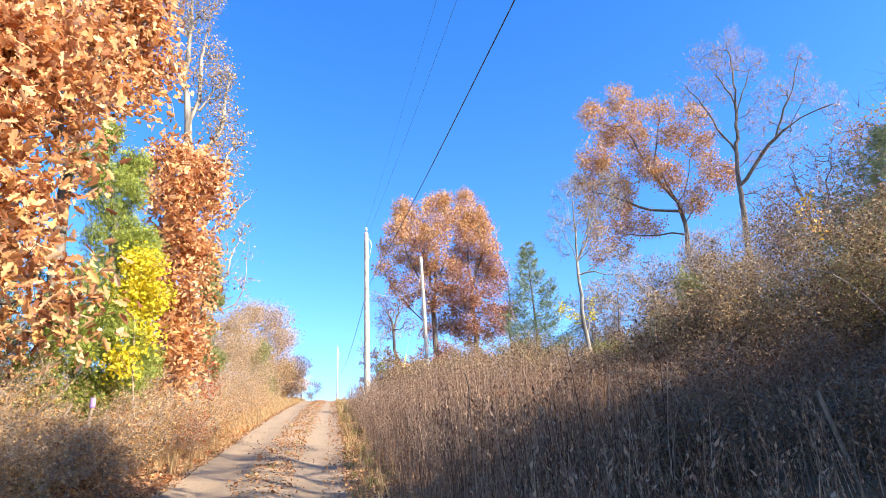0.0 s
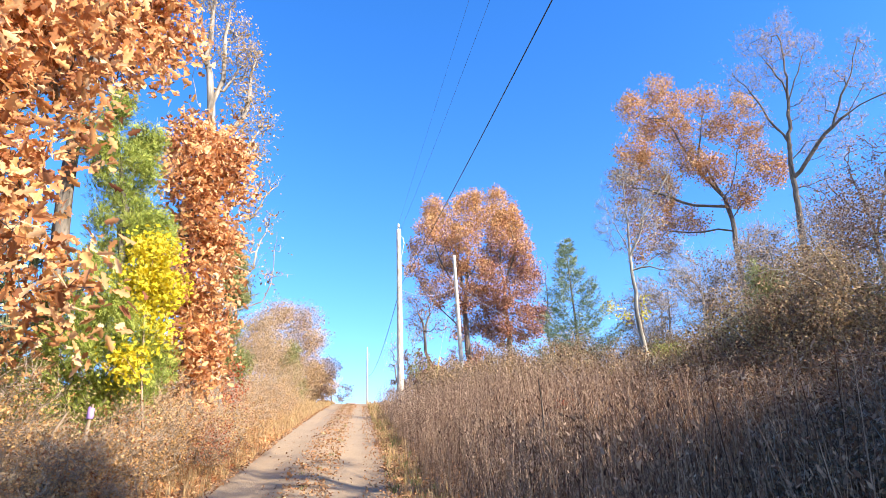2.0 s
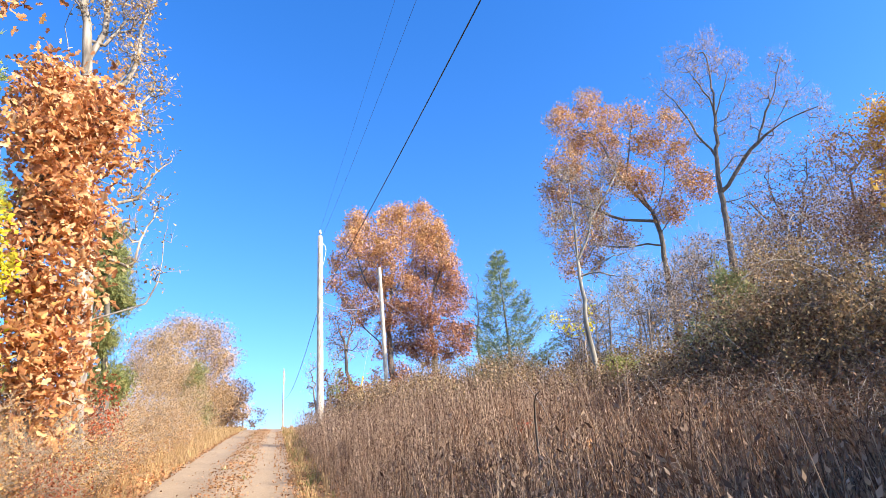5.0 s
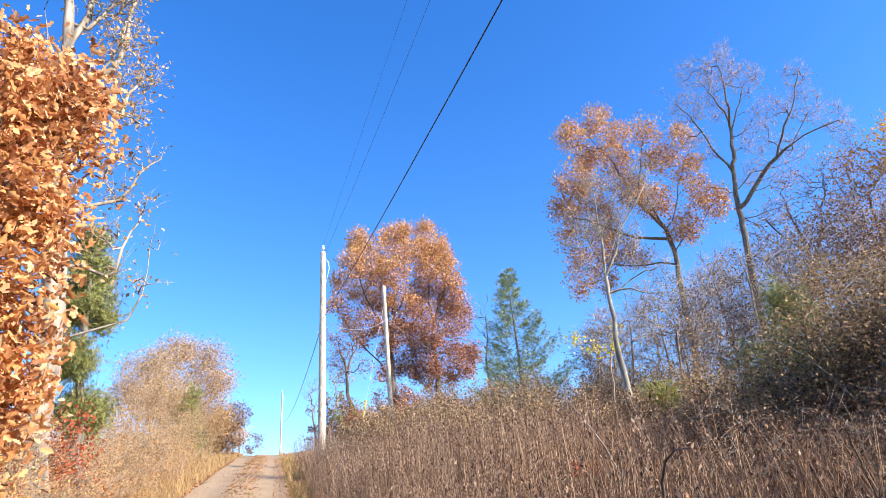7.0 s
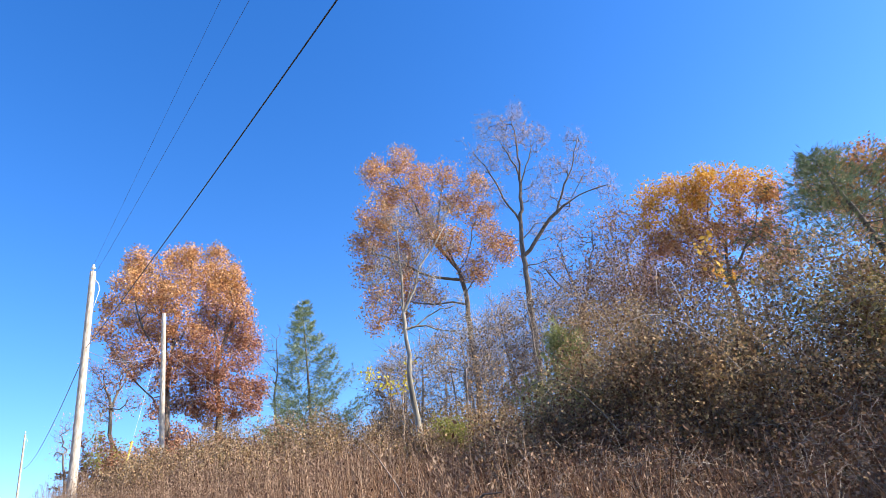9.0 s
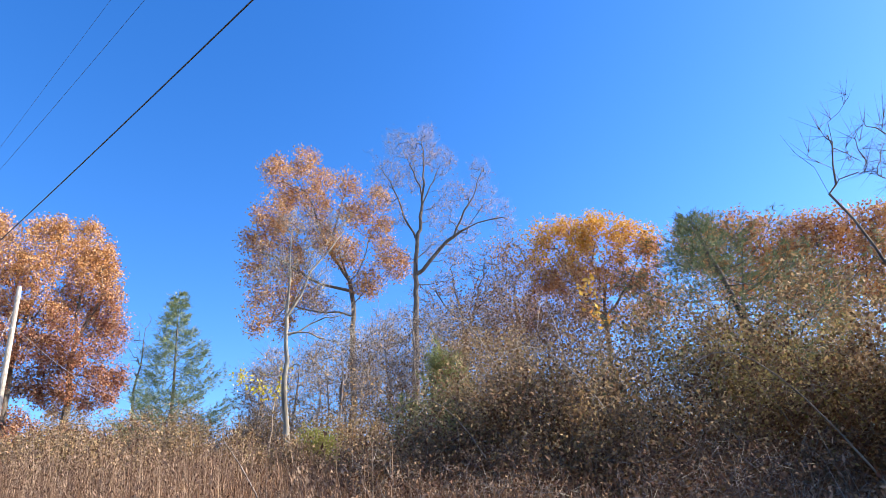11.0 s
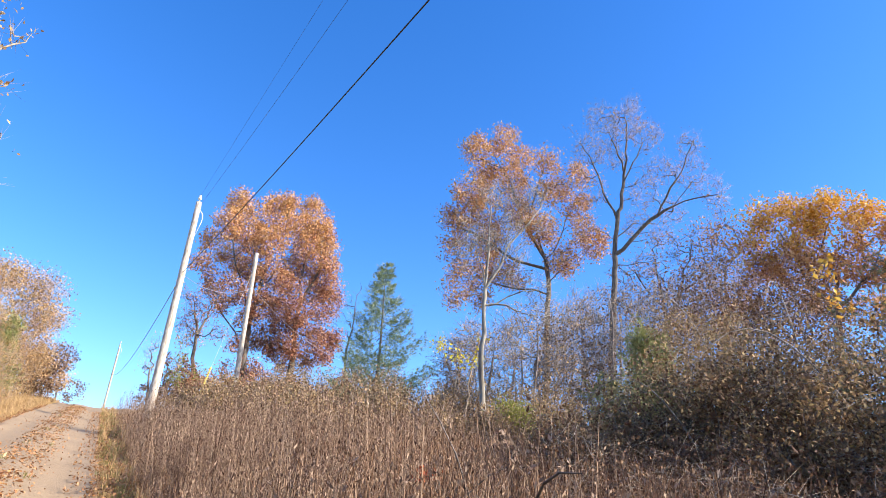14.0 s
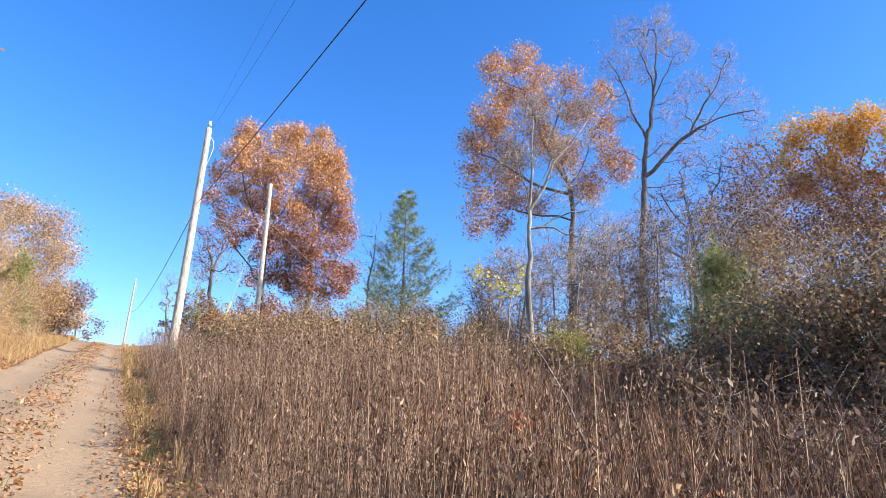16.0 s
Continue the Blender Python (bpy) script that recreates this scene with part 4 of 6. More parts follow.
BARE_N_SIDE_LOBES = [(-1.17, 15.22, 11.25, 0.27), (-0.91, 15.26, 10.53, 0.25), (-1.02, 15.24, 9.7, 0.24), (-0.75, 15.28, 8.84, 0.2), (-0.7, 15.29, 7.98, 0.19), (-0.48, 15.31, 7.38, 0.14), (-0.5, 15.31, 6.6, 0.18), (-1.48, 15.15, 12.35, 0.34)]
BARE_N_SIDE_LIMBS = [[(-1.11, 15.22, 7.7), (-0.87, 15.26, 8.27), (-0.67, 15.29, 8.76), (-0.45, 15.32, 9.01)], [(-0.98, 15.25, 6.87), (-0.76, 15.28, 7.51), (-0.62, 15.3, 7.9)], [(-0.84, 15.27, 5.64), (-0.54, 15.31, 6.43), (-0.48, 15.31, 7.2)], [(-1.33, 15.18, 9.06), (-1.13, 15.22, 9.98), (-0.93, 15.26, 10.64)], [(-1.49, 15.15, 10.04), (-1.31, 15.19, 11.17), (-1.23, 15.2, 12.24)]]
BARE_N = (BARE_N_TRUNK, BARE_N_LOBES + BARE_N_SIDE_LOBES, BARE_N_LIMBS + BARE_N_SIDE_LIMBS)
RED_L = (
    [(-1.41, 16.54, 2.83), (-1.48, 16.53, 3.73)],
    [(-1.3, 16.6, 4.3, 0.25), (-1.6, 16.6, 4.1, 0.3), (-1.2, 16.1, 4.7, 0.19), (-1.9, 16.3, 4.2, 0.26)],
    [])
FAR_L1 = (
    [(-0.99, 37.99, 5.68), (-1.21, 37.98, 9.11)],
    [(-1.7, 38.9, 11.7, 0.81), (-0.9, 39, 12.4, 0.82), (-1.1, 37.8, 10.1, 1.1), (-1.9, 36.4, 9.4, 0.86), (-0.5, 39.9, 9.8, 0.88)],
    [])
FAR_L2 = (
    [(0.72, 40.99, 5.97), (0.47, 41, 9.71)],
    [(0, 40.6, 13, 0.79), (0.9, 41.4, 12.9, 0.8), (0.5, 41.1, 11.5, 1.07), (1.4, 41.8, 11.7, 0.73), (-0.2, 41.6, 10.2, 0.85), (1.3, 42.4, 10, 0.88)],
    [])
DARK_L3 = (
    [(2.1, 45.95, 6.48), (2.01, 45.96, 9.14)],
    [(1.7, 45.1, 10.4, 0.58), (2.2, 46, 9.9, 0.59), (1.8, 44.7, 8.9, 0.61), (1.4, 46.2, 9.8, 0.55), (2.3, 44.7, 8.9, 0.46)],
    [])
FAR_L4 = (
    [(3.38, 55.9, 7.54), (3.28, 55.9, 10.79)],
    [(3.1, 56.2, 12.3, 0.58), (3.5, 56, 11.3, 0.43), (3.2, 57, 11, 0.58)],
    [])
FAR_R = (
    [(13, 78.55, 13.03), (12.25, 78.67, 17.71)],
    [(11.7, 78.7, 19.5, 0.95), (12.1, 77.2, 20.4, 0.94), (12.7, 79.9, 18, 1.21)],
    [])
YEL_P = (
    [(7.5, 38.87, 7.6), (7.32, 38.91, 9.19)],
    [(7.1, 39, 11.2, 0.25), (7.1, 39, 10.3, 0.32), (7, 38.2, 9.3, 0.37), (7.9, 38.4, 9.6, 0.32)],
    [])
YEL_B = (
    [(11.66, 21.13, 5.46), (11.66, 21.13, 7.01)],
    [(11, 21.6, 8.1, 0.23), (11.9, 21.1, 7.7, 0.23), (11, 20.7, 7.6, 0.19), (11.7, 20.6, 8.1, 0.16)],
    [])
OLIVE_B = (
    [(10.13, 17.26, 4.39), (10.11, 17.27, 5.11)],
    [(10.2, 17.4, 5.4, 0.33), (10.3, 17.2, 5.3, 0.26), (9.9, 17.4, 5.2, 0.23)],
    [])


# ---- utility poles and wires ----
def utility_pole(x, y, height, label, r0=0.15, r1=0.105, lean=(0, 0), insulators=1):
    z = float(ground_at(x, y))
    ob = thing("utility_pole", (x, y, z), label, "utility pole", "poles along the lane")
    n = 14
    path = [(x + lean[0] * i / n, y + lean[1] * i / n, z - 0.05 + (height + 0.05) * i / n) for i in range(n + 1)]
    v, f = tube(path, np.linspace(r0, r1, n + 1), 16)
    cap = np.array([[path[-1][0], path[-1][1], path[-1][2] + 0.03]])
    top = np.arange(16) + n * 16
    quads = np.stack([top[0::2], np.roll(top, -1)[0::2], np.roll(top, -2)[0::2], np.full(8, len(v))], -1)
    put_part("pole_shaft", mesh_of("pole_shaft", np.concatenate([v, cap]), np.concatenate([f, quads]), POLE_WOOD), ob)
    tx, ty, tz = path[-1]
    if insulators:
        v, f = tube([(tx, ty, tz - 0.25), (tx, ty, tz + 0.12), (tx, ty, tz + 0.13), (tx, ty, tz + 0.2), (tx, ty, tz + 0.21), (tx, ty, tz + 0.3), (tx, ty, tz + 0.33)],
                    [0.02, 0.02, 0.07, 0.075, 0.05, 0.055, 0.01], 10)
        put_part("insulator", mesh_of("insulator", v, f, PORCELAIN), ob)
        v, f = tube([(tx + 0.1, ty - 0.05, tz - 0.35), (tx + 0.22, ty - 0.06, tz - 0.5), (tx + 0.26, ty - 0.06, tz - 0.75), (tx + 0.2, ty - 0.05, tz - 1.1), (tx + 0.12, ty, tz - 1.5)],
                    [0.018, 0.018, 0.015, 0.012, 0.012], 6)
        put_part("jumper_wire", mesh_of("jumper_wire", v, f, STEEL), ob)
        v, f = tube([(tx - 0.16, ty, tz - 3.45), (tx + 0.18, ty, tz - 3.45)], [0.025, 0.025], 8)
        put_part("bolt", mesh_of("bolt", v, f, STEEL), ob)
    return ob, Vector(path[-1])


def wire(a, b, sag, r, name, label, material=CABLE):
    a, b = np.asarray(a, float), np.asarray(b, float)
    s = np.linspace(0, 1, 40)[:, None]
    path = a + (b - a) * s
    path[:, 2] -= 4 * sag * (s * (1 - s))[:, 0]
    v, f = tube(path, np.full(40, r), 6)
    return tagged(put_part(name, mesh_of(name, v, f, material)), label, "cable")


P1, TOP1 = utility_pole(4.9, 30.75, 8.85, "tall pale weathered wooden utility pole beside the lane", 0.155, 0.11)
P2, TOP2 = utility_pole(10.0, 38.65, 8.85, "shorter wooden pole standing in dry weeds with a guy wire", 0.14, 0.105, (-0.2, 0.0), 0)
P3, TOP3 = utility_pole(9.55, 84.5, 9.8, "distant wooden utility pole beyond the crest of the lane", 0.12, 0.09)
P0, TOP0 = utility_pole(2.75, -15.5, 15.6, "tall wooden utility pole lower down the lane", 0.18, 0.12)
wire((4.9, 30.75, 11.65), (2.75, -15.5, 8.2), 0.55, 0.013, "telephone_cable", "thick black overhead cable between wooden poles")
wire((4.9, 30.75, 11.5), (9.55, 84.5, 17.6), 1.2, 0.016, "telephone_cable", "thick black overhead cable running on past the crest")
wire((TOP1.x, TOP1.y, TOP1.z + 0.3), (TOP0.x, TOP0.y, 13.0), 0.02, 0.0035, "power_line", "thin overhead power line between pole tops")
wire((TOP1.x, TOP1.y, TOP1.z - 0.3), (TOP0.x + 0.45, TOP0.y, 13.0), 0.8, 0.0045, "power_line", "thin overhead neutral line below the pole tops")
wire((4.95, 30.8, 11.6), (9.9, 38.65, float(TOP2.z) - 2.0), 0.5, 0.01, "service_cable", "grey service cable slung from pole to pole", STEEL)
wire((9.95, 38.65, float(TOP2.z) - 2.0), (26.0, 52.0, 16.0), 1.6, 0.01, "service_cable", "grey service cable leading off into the trees", STEEL)
guy_foot = np.array([8.0, 38.2, float(ground_at(8.0, 38.2))])
guy_top = np.array([9.83, 38.63, float(TOP2.z) - 0.8])
guy = thing("guy_wire", tuple(guy_foot), "steel guy wire with a yellow plastic guard bracing a pole", "guy wire")
v, f = tube([guy_foot, guy_top], [0.007, 0.007], 6)
put_part("strand", mesh_of("strand", v, f, STEEL), guy)
v, f = tube([guy_foot, guy_foot + (guy_top - guy_foot) * 0.3], [0.045, 0.045], 8)
put_part("guard", mesh_of("guard", v, f, GUARD), guy, "yellow plastic guard")

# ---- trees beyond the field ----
# sunlit top and shaded underside of these crowns are put into leaf colour
tree("oak_tree", OAK_A1, "broad oak behind the poles, orange above, maroon below as painted-in shade", BARK_DARK, 0.34, AMBER_LEAF, 560, 52, 0.21, 0.36, 11, tip=0.016, step=0.8, shade_leaf=MAROON_LEAF, low_top=24.5, low_blend=2.4, sprigs=2, sprig=0.9)
tree("oak_tree", OAK_A2, "rounded oak with russet autumn leaves beside a cedar", BARK_DARK, 0.32, AMBER_LEAF, 560, 52, 0.21, 0.36, 12, tip=0.016, step=0.8, shade_leaf=MAROON_LEAF, low_top=26.0, low_blend=2.4, sprigs=2, sprig=0.9)
tree("bare_tree", DARK_A3, "dark half-bare tree beside the big oaks", BARK_DARK, 0.22, MAROON_LEAF, 260, 5, 0.16, 0.4, 13, tip=0.014, step=0.7, sprigs=3, sprig=0.9)
tree("bare_tree", BARE_B, "small bare dark tree beside a cedar", BARK_DARK, 0.09, None, 70, 0, seed=14, tip=0.008, step=0.5)
tree("pale_barked_tree", BIRCH, "slim bare tree with pale bark and upswept branches", BARK_PALE, 0.085, BROWN_LEAF, 520, 1, 0.06, 0.15, 15, tip=0.0045, step=0.3, cut=0.6, sprigs=5, sprig=0.4)
tree("oak_tree", OAK_C, "tall open oak with clinging tan-brown leaves", BARK_DARK, 0.24, AMBER_LEAF, 680, 46, 0.16, 0.3, 16, tip=0.011, step=0.6, shade_leaf=RUST_LEAF, low_top=24.0, low_blend=1.8, sprigs=3, sprig=0.7)
tree("bare_tree", TREE_D, "tall spreading oak almost bare of leaves", BARK_DARK, 0.25, BROWN_LEAF, 1500, 2, 0.11, 0.3, 17, tip=0.0065, step=0.42, cut=0.3, sprigs=4, sprig=0.55, twig_bark=TWIG_MAUVE, fill=0.4)
tree("oak_tree", OAK_E, "rounded oak with golden-orange leaves above the thicket", BARK_DARK, 0.26, GOLD_LEAF, 440, 50, 0.21, 0.34, 18, tip=0.012, step=0.7, shade_leaf=RUST_LEAF, low_top=22.0, low_blend=1.0)
tree("oak_tree", FAR_K1, "wide oak with reddish-brown leaves on the hilltop", BARK_DARK, 0.26, RUST_LEAF, 460, 34, 0.24, 0.4, 19, tip=0.014, step=0.9, sprigs=2, sprig=0.9)
tree("oak_tree", FAR_K2, "reddish-brown oak at the end of the hilltop wood", BARK_DARK, 0.26, RUST_LEAF, 460, 34, 0.24, 0.4, 65, tip=0.014, step=0.9, sprigs=2, sprig=0.9)
tree("bare_tree", FAR_K0, "dark-limbed half-bare tree behind the thicket", BARK_DARK, 0.2, MAROON_LEAF, 420, 4, 0.15, 0.4, 20, tip=0.018, step=0.7, sprigs=3, sprig=0.9)
tree("oak_tree", FAR_K3, "half-bare oak with brown leaves behind the thicket", BARK_DARK, 0.2, RUST_LEAF, 420, 16, 0.17, 0.4, 66, tip=0.018, step=0.7, sprigs=2, sprig=0.9)
for i, (spec, lf) in enumerate(((THICK1, 7), (THICK2, 14))):
    tree("sapling", spec, "tangled grey-brown sapling with a few withered leaves", TWIG_GREY, 0.06, BUSH_LEAF, 520, lf, 0.09, 0.25, 21 + i, tip=0.009, step=0.4, category="sapling", group="saplings in the thicket")
def sapling(x, y, height, seed, leaf=BROWN_LEAF, leaves=3):
    z = float(ground_at(x, y))
    r = np.random.default_rng(seed)
    lobes = [(x + r.normal() * 0.45, y + r.normal() * 0.45, z + height * h, height * r.uniform(0.11, 0.17)) for h in (0.3, 0.42, 0.52, 0.6, 0.7, 0.8, 0.9)]
    a = r.normal(size=2) * 0.25
    stems = [[(x, y, z), (x + r.normal() * 0.5, y + r.normal() * 0.5, z + height * 0.6)] for k in range(2)]
    tree("sapling", ([(x, y, z), (x + a[0], y + a[1], z + height * 0.5), (x + 1.5 * a[0], y + 1.5 * a[1], z + height * 0.95)], lobes, stems), "thin grey leafless sapling among dry weeds",
         TWIG_GREY, 0.06, leaf, 260, leaves, 0.085, 0.2, seed, tip=0.009, sprigs=3, sprig=0.6, twig_shape=SPIKE_WIDE, step=0.5, category="sapling", group="saplings at the field's edge", cut=0.3)


for i, (away, far, high) in enumerate(((37.5, 24, 4.6), (40.5, 28, 5.6), (42.5, 23, 5.2), (44.5, 30, 6.6), (47, 25, 6.0), (49, 31, 7.4), (51, 22, 5.6), (53, 28, 7.4), (56, 24, 6.8), (39.5, 33, 6.2), (46, 35, 7.4), (34.5, 25, 4.0), (41.5, 21, 4.4), (45.5, 27, 6.2), (48, 22, 5.4), (43.5, 33, 6.8), (36, 30, 4.6), (58.5, 27, 8.2), (50.5, 37, 8.4))):
    sapling(0.45 + far * math.sin(radians(away)), 5.7 + far * math.cos(radians(away)), high, 200 + i, BUSH_LEAF if i % 3 == 2 else BROWN_LEAF, 6 if i % 3 == 2 else 3)
tree("bare_tree", TREE_M, "bare slender tree leaning over the thicket", BARK_DARK, 0.05, None, 110, 0, seed=30, tip=0.003, step=0.3, sprigs=5, sprig=0.35)
tree("sapling", YEL_T, "slender sapling with a few golden-yellow leaves in the thicket", TWIG_GREY, 0.035, GOLD_LEAF, 26, 3, 0.13, 0.1, 29, category="sapling", step=0.3)
tree("shrub", YEL_B, "small shrub with yellow-green leaves in the field", TWIG_TAN, 0.03, YELLOW_LEAF, 50, 4, 0.1, 0.12, 31, category="shrub", step=0.3)
tree("shrub", OLIVE_B, "low olive-green shrub at the foot of a pale tree", TWIG_TAN, 0.03, OLIVE_LEAF, 160, 16, 0.06, 0.16, 32, category="shrub", step=0.25)
tree("shrub", YEL_P, "young shrub with yellow-green leaves between two poles", TWIG_TAN, 0.04, OLIVE_LEAF, 90, 7, 0.1, 0.2, 33, category="shrub", step=0.3)
tree("bare_tree", FAR_R, "hazy leafless tree beyond the crest", BARK_GREY, 0.14, BROWN_LEAF, 160, 2, 0.12, 0.4, 34, tip=0.012, step=0.8)
def cone_lobes(x, y, z0, z1, r, count, seed):
    """Lobes of a pointed crown, wide below and narrow above."""
    g = np.random.default_rng(seed)
    out = []
    for k in range(count):
        f = (k + 0.5) / count
        w = r * (1 - f) ** 0.8 + 0.12
        a = g.random() * 6.28
        out.append((x + math.cos(a) * w * 0.45, y + math.sin(a) * w * 0.45, z0 + (z1 - z0) * f, w * g.uniform(0.5, 0.75)))
    return out


CEDAR_B = [(15.25, 33.6, 7), (15.3, 33.6, 11), (15.2, 33.6, 15.9)]
layered_cedar("cedar_tree", CEDAR_B, 3.7, "tall dark green cedar at the field's edge", CEDAR_PALE, BARK_DARK, 0.13, 90, 210, 0.25, 40, 0.1)
CEDAR_G = ([(11.25, 14.5, 4), (11.25, 14.5, 7.1)], cone_lobes(11.25, 14.5, 3.9, 7.2, 1.4, 14, 4), [])
conifer("cedar_tree", CEDAR_G, "young green cedar poking above the thicket", CEDAR_MID, BARK_DARK, 0.05, 9000, 0.17, 41)
layered_cedar("cedar_tree", CEDAR_F, 4.0, "broad grey-green cedar with an open crown over the thicket", CEDAR_DARK, BARK_DARK, 0.11, 80, 300, 0.13, 42, 0.14)

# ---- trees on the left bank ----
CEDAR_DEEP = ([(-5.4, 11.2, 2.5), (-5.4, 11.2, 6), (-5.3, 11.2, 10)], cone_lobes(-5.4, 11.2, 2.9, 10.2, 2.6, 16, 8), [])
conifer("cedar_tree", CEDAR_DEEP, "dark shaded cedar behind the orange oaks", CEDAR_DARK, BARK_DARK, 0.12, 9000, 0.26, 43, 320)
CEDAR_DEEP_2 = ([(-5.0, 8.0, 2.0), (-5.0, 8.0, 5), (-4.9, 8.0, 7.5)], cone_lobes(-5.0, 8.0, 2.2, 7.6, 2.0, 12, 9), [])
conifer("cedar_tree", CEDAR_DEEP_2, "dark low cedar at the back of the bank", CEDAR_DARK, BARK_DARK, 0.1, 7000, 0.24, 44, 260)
single_leaf = mesh_of("leaf", *LOBED, ORANGE_LEAF_SINGLE)
tree("oak_tree", OAK_L1, "oak with large orange leaves overhanging the lane", BARK_GREY, 0.15, ORANGE_LEAF, 520, 15, 0.165, 0.25, 50, template=LOBED, singles=300, single_mesh=single_leaf)
tree("oak_tree", OAK_L3, "oak with a high crown of orange leaves on the bank", BARK_GREY, 0.15, ORANGE_LEAF, 640, 18, 0.15, 0.26, 62, template=LOBED_LIGHT, singles=120, single_mesh=single_leaf)
tree("oak_tree", OAK_L2, "slim oak thick with red-orange leaves on the bank", BARK_GREY, 0.09, ORANGE_LEAF, 700, 15, 0.115, 0.2, 51, template=LOBED_LIGHT, singles=240, single_mesh=single_leaf)
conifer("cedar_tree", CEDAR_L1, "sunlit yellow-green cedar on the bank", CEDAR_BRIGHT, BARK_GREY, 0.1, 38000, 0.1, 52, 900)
tree("shrub", YELLOW_L, "tall shrub with bright yellow leaves before a cedar", TWIG_TAN, 0.016, YELLOW_LEAF, 230, 24, 0.075, 0.12, 53, category="shrub", step=0.25)
conifer("cedar_tree", CEDAR_L2, "narrow green cedar beside the orange oak", CEDAR_MID, BARK_GREY, 0.1, 20000, 0.11, 54, 520)
tree("bare_tree", BARE_N, "tall ash-grey tree with knobbly limbs and few curled leaves", BARK_ASH, 0.21, PEACH_LEAF, 760, 6, 0.08, 0.15, 55, tip=0.008, step=0.3, cut=0.35, sprigs=3, sprig=0.35, fill=0.5)
tree("shrub", RED_L, "low shrub with pinkish-red leaves beside the lane", TWIG_TAN, 0.03, RED_LEAF, 160, 8, 0.065, 0.15, 56, category="shrub", step=0.25)
tree("bare_tree", FAR_L0, "twiggy tan tree on the bank with peach leaves", TWIG_TAN, 0.08, PEACH_LEAF, 420, 10, 0.09, 0.25, 63, sprigs=6, tip=0.006, step=0.5)
tree("bare_tree", FAR_L1, "twiggy tan tree with sparse peach leaves", TWIG_TAN, 0.1, PEACH_LEAF, 520, 20, 0.1, 0.32, 57, sprigs=6, tip=0.007, step=0.6)
tree("bare_tree", FAR_L2, "twiggy tan tree beside a small pine", TWIG_TAN, 0.1, PEACH_LEAF, 520, 20, 0.1, 0.32, 58, sprigs=6, tip=0.007, step=0.6)
tree("shrub", DARK_L3, "dark bushy shrub near the crest of the lane", BARK_DARK, 0.06, BUSH_LEAF, 160, 14, 0.13, 0.25, 59, category="shrub", step=0.4)
tree("shrub", FAR_L4, "brown shrub at the crest of the lane", BARK_DARK, 0.06, BROWN_LEAF, 120, 8, 0.14, 0.3, 60, category="shrub", step=0.4)
PINE_CONE = ([(0.23, 37.0, 5.5), (0.1, 37.0, 8.0), (0.0, 37.0, 10.2)], cone_lobes(0.05, 37.0, 7.6, 10.3, 0.85, 11, 14), [])
conifer("pine_tree", PINE_CONE, "small green pine among tan brush", CEDAR_MID, BARK_GREY, 0.06, 3500, 0.2, 61, 120)


# ---- thicket on the right ----
def thicket_bush(x, y, height, width, seed, leaves=36, twigs=540, leaf_size=0.066, upper=None, label="dense brown thicket bush with small glossy leaves"):
    rng = np.random.default_rng(seed)
    z = float(ground_at(x, y))
    ob = thing("thicket_bush", (x, y, z), label, "bush", "bushes of the thicket")
    lobes = [(x + rng.normal() * width * 0.28, y + rng.normal() * width * 0.28, z + height * h, width * rng.uniform(0.26, 0.4)) for h in (0.12, 0.2, 0.3, 0.4, 0.5, 0.6, 0.7, 0.8, 0.86)]
    stems = []
    for i in range(7):
        a = rng.random() * 6.28
        stems.append([(x, y, z - 0.05), (x + math.cos(a) * width * 0.15, y + math.sin(a) * width * 0.15, z + height * 0.4), (x + math.cos(a) * width * 0.3, y + math.sin(a) * width * 0.3, z + height * 0.75)])
    targets = in_lobes(rng, lobes, twigs, 0.3)
    targets = targets[targets[:, 2] > ground_at(targets[:, 0], targets[:, 1]) + 0.1]
    pos, parents, ends, _ = grow(rng, stems, targets, 0.42)
    add_bark(ob, pos, parents, 0.035, 0.003, TWIG_GREY, "stem")
    base = np.repeat(pos[ends], 3, axis=0)
    spins = turns(rng, len(base), 0.0)
    put_part("twig", mesh_of("twig", *scatter(SPIKE, base, rng.uniform(0.2, 0.45, len(base)), spins), BARK_ASH), ob, "fine pale twigs", smooth=False, kind="stuff")
    spots = np.repeat(pos[ends], leaves, axis=0)
    spots = spots + rng.normal(size=spots.shape) * 0.13
    spots = spots[spots[:, 2] > ground_at(spots[:, 0], spots[:, 1]) + 0.02]
    sizes, spins = rng.uniform(0.5, 1.1, len(spots)) * leaf_size, turns(rng, len(spots), 0.3)
    # brighter leaf colour high up, darker low down: sun and shade painted by height
    sunlit_top = spots[:, 2] + rng.normal(size=len(spots)) * height * 0.18 > ground_at(spots[:, 0], spots[:, 1]) + height * 0.62
    put_part("crown", mesh_of("crown", *scatter(KITE, spots[sunlit_top], sizes[sunlit_top], spins[sunlit_top]), upper or (OLIVE_THICKET_LEAF, WARM_THICKET_LEAF, WARM_THICKET_LEAF)[seed % 3]), ob, "olive and tan upper leaves, brighter for painted-in sun", smooth=False)
    put_part("lower_crown", mesh_of("lower_crown", *scatter(KITE, spots[~sunlit_top], sizes[~sunlit_top], spins[~sunlit_top]), BUSH_LEAF), ob, "withered brown lower leaves, darker for painted-in shade", smooth=False)
    return ob


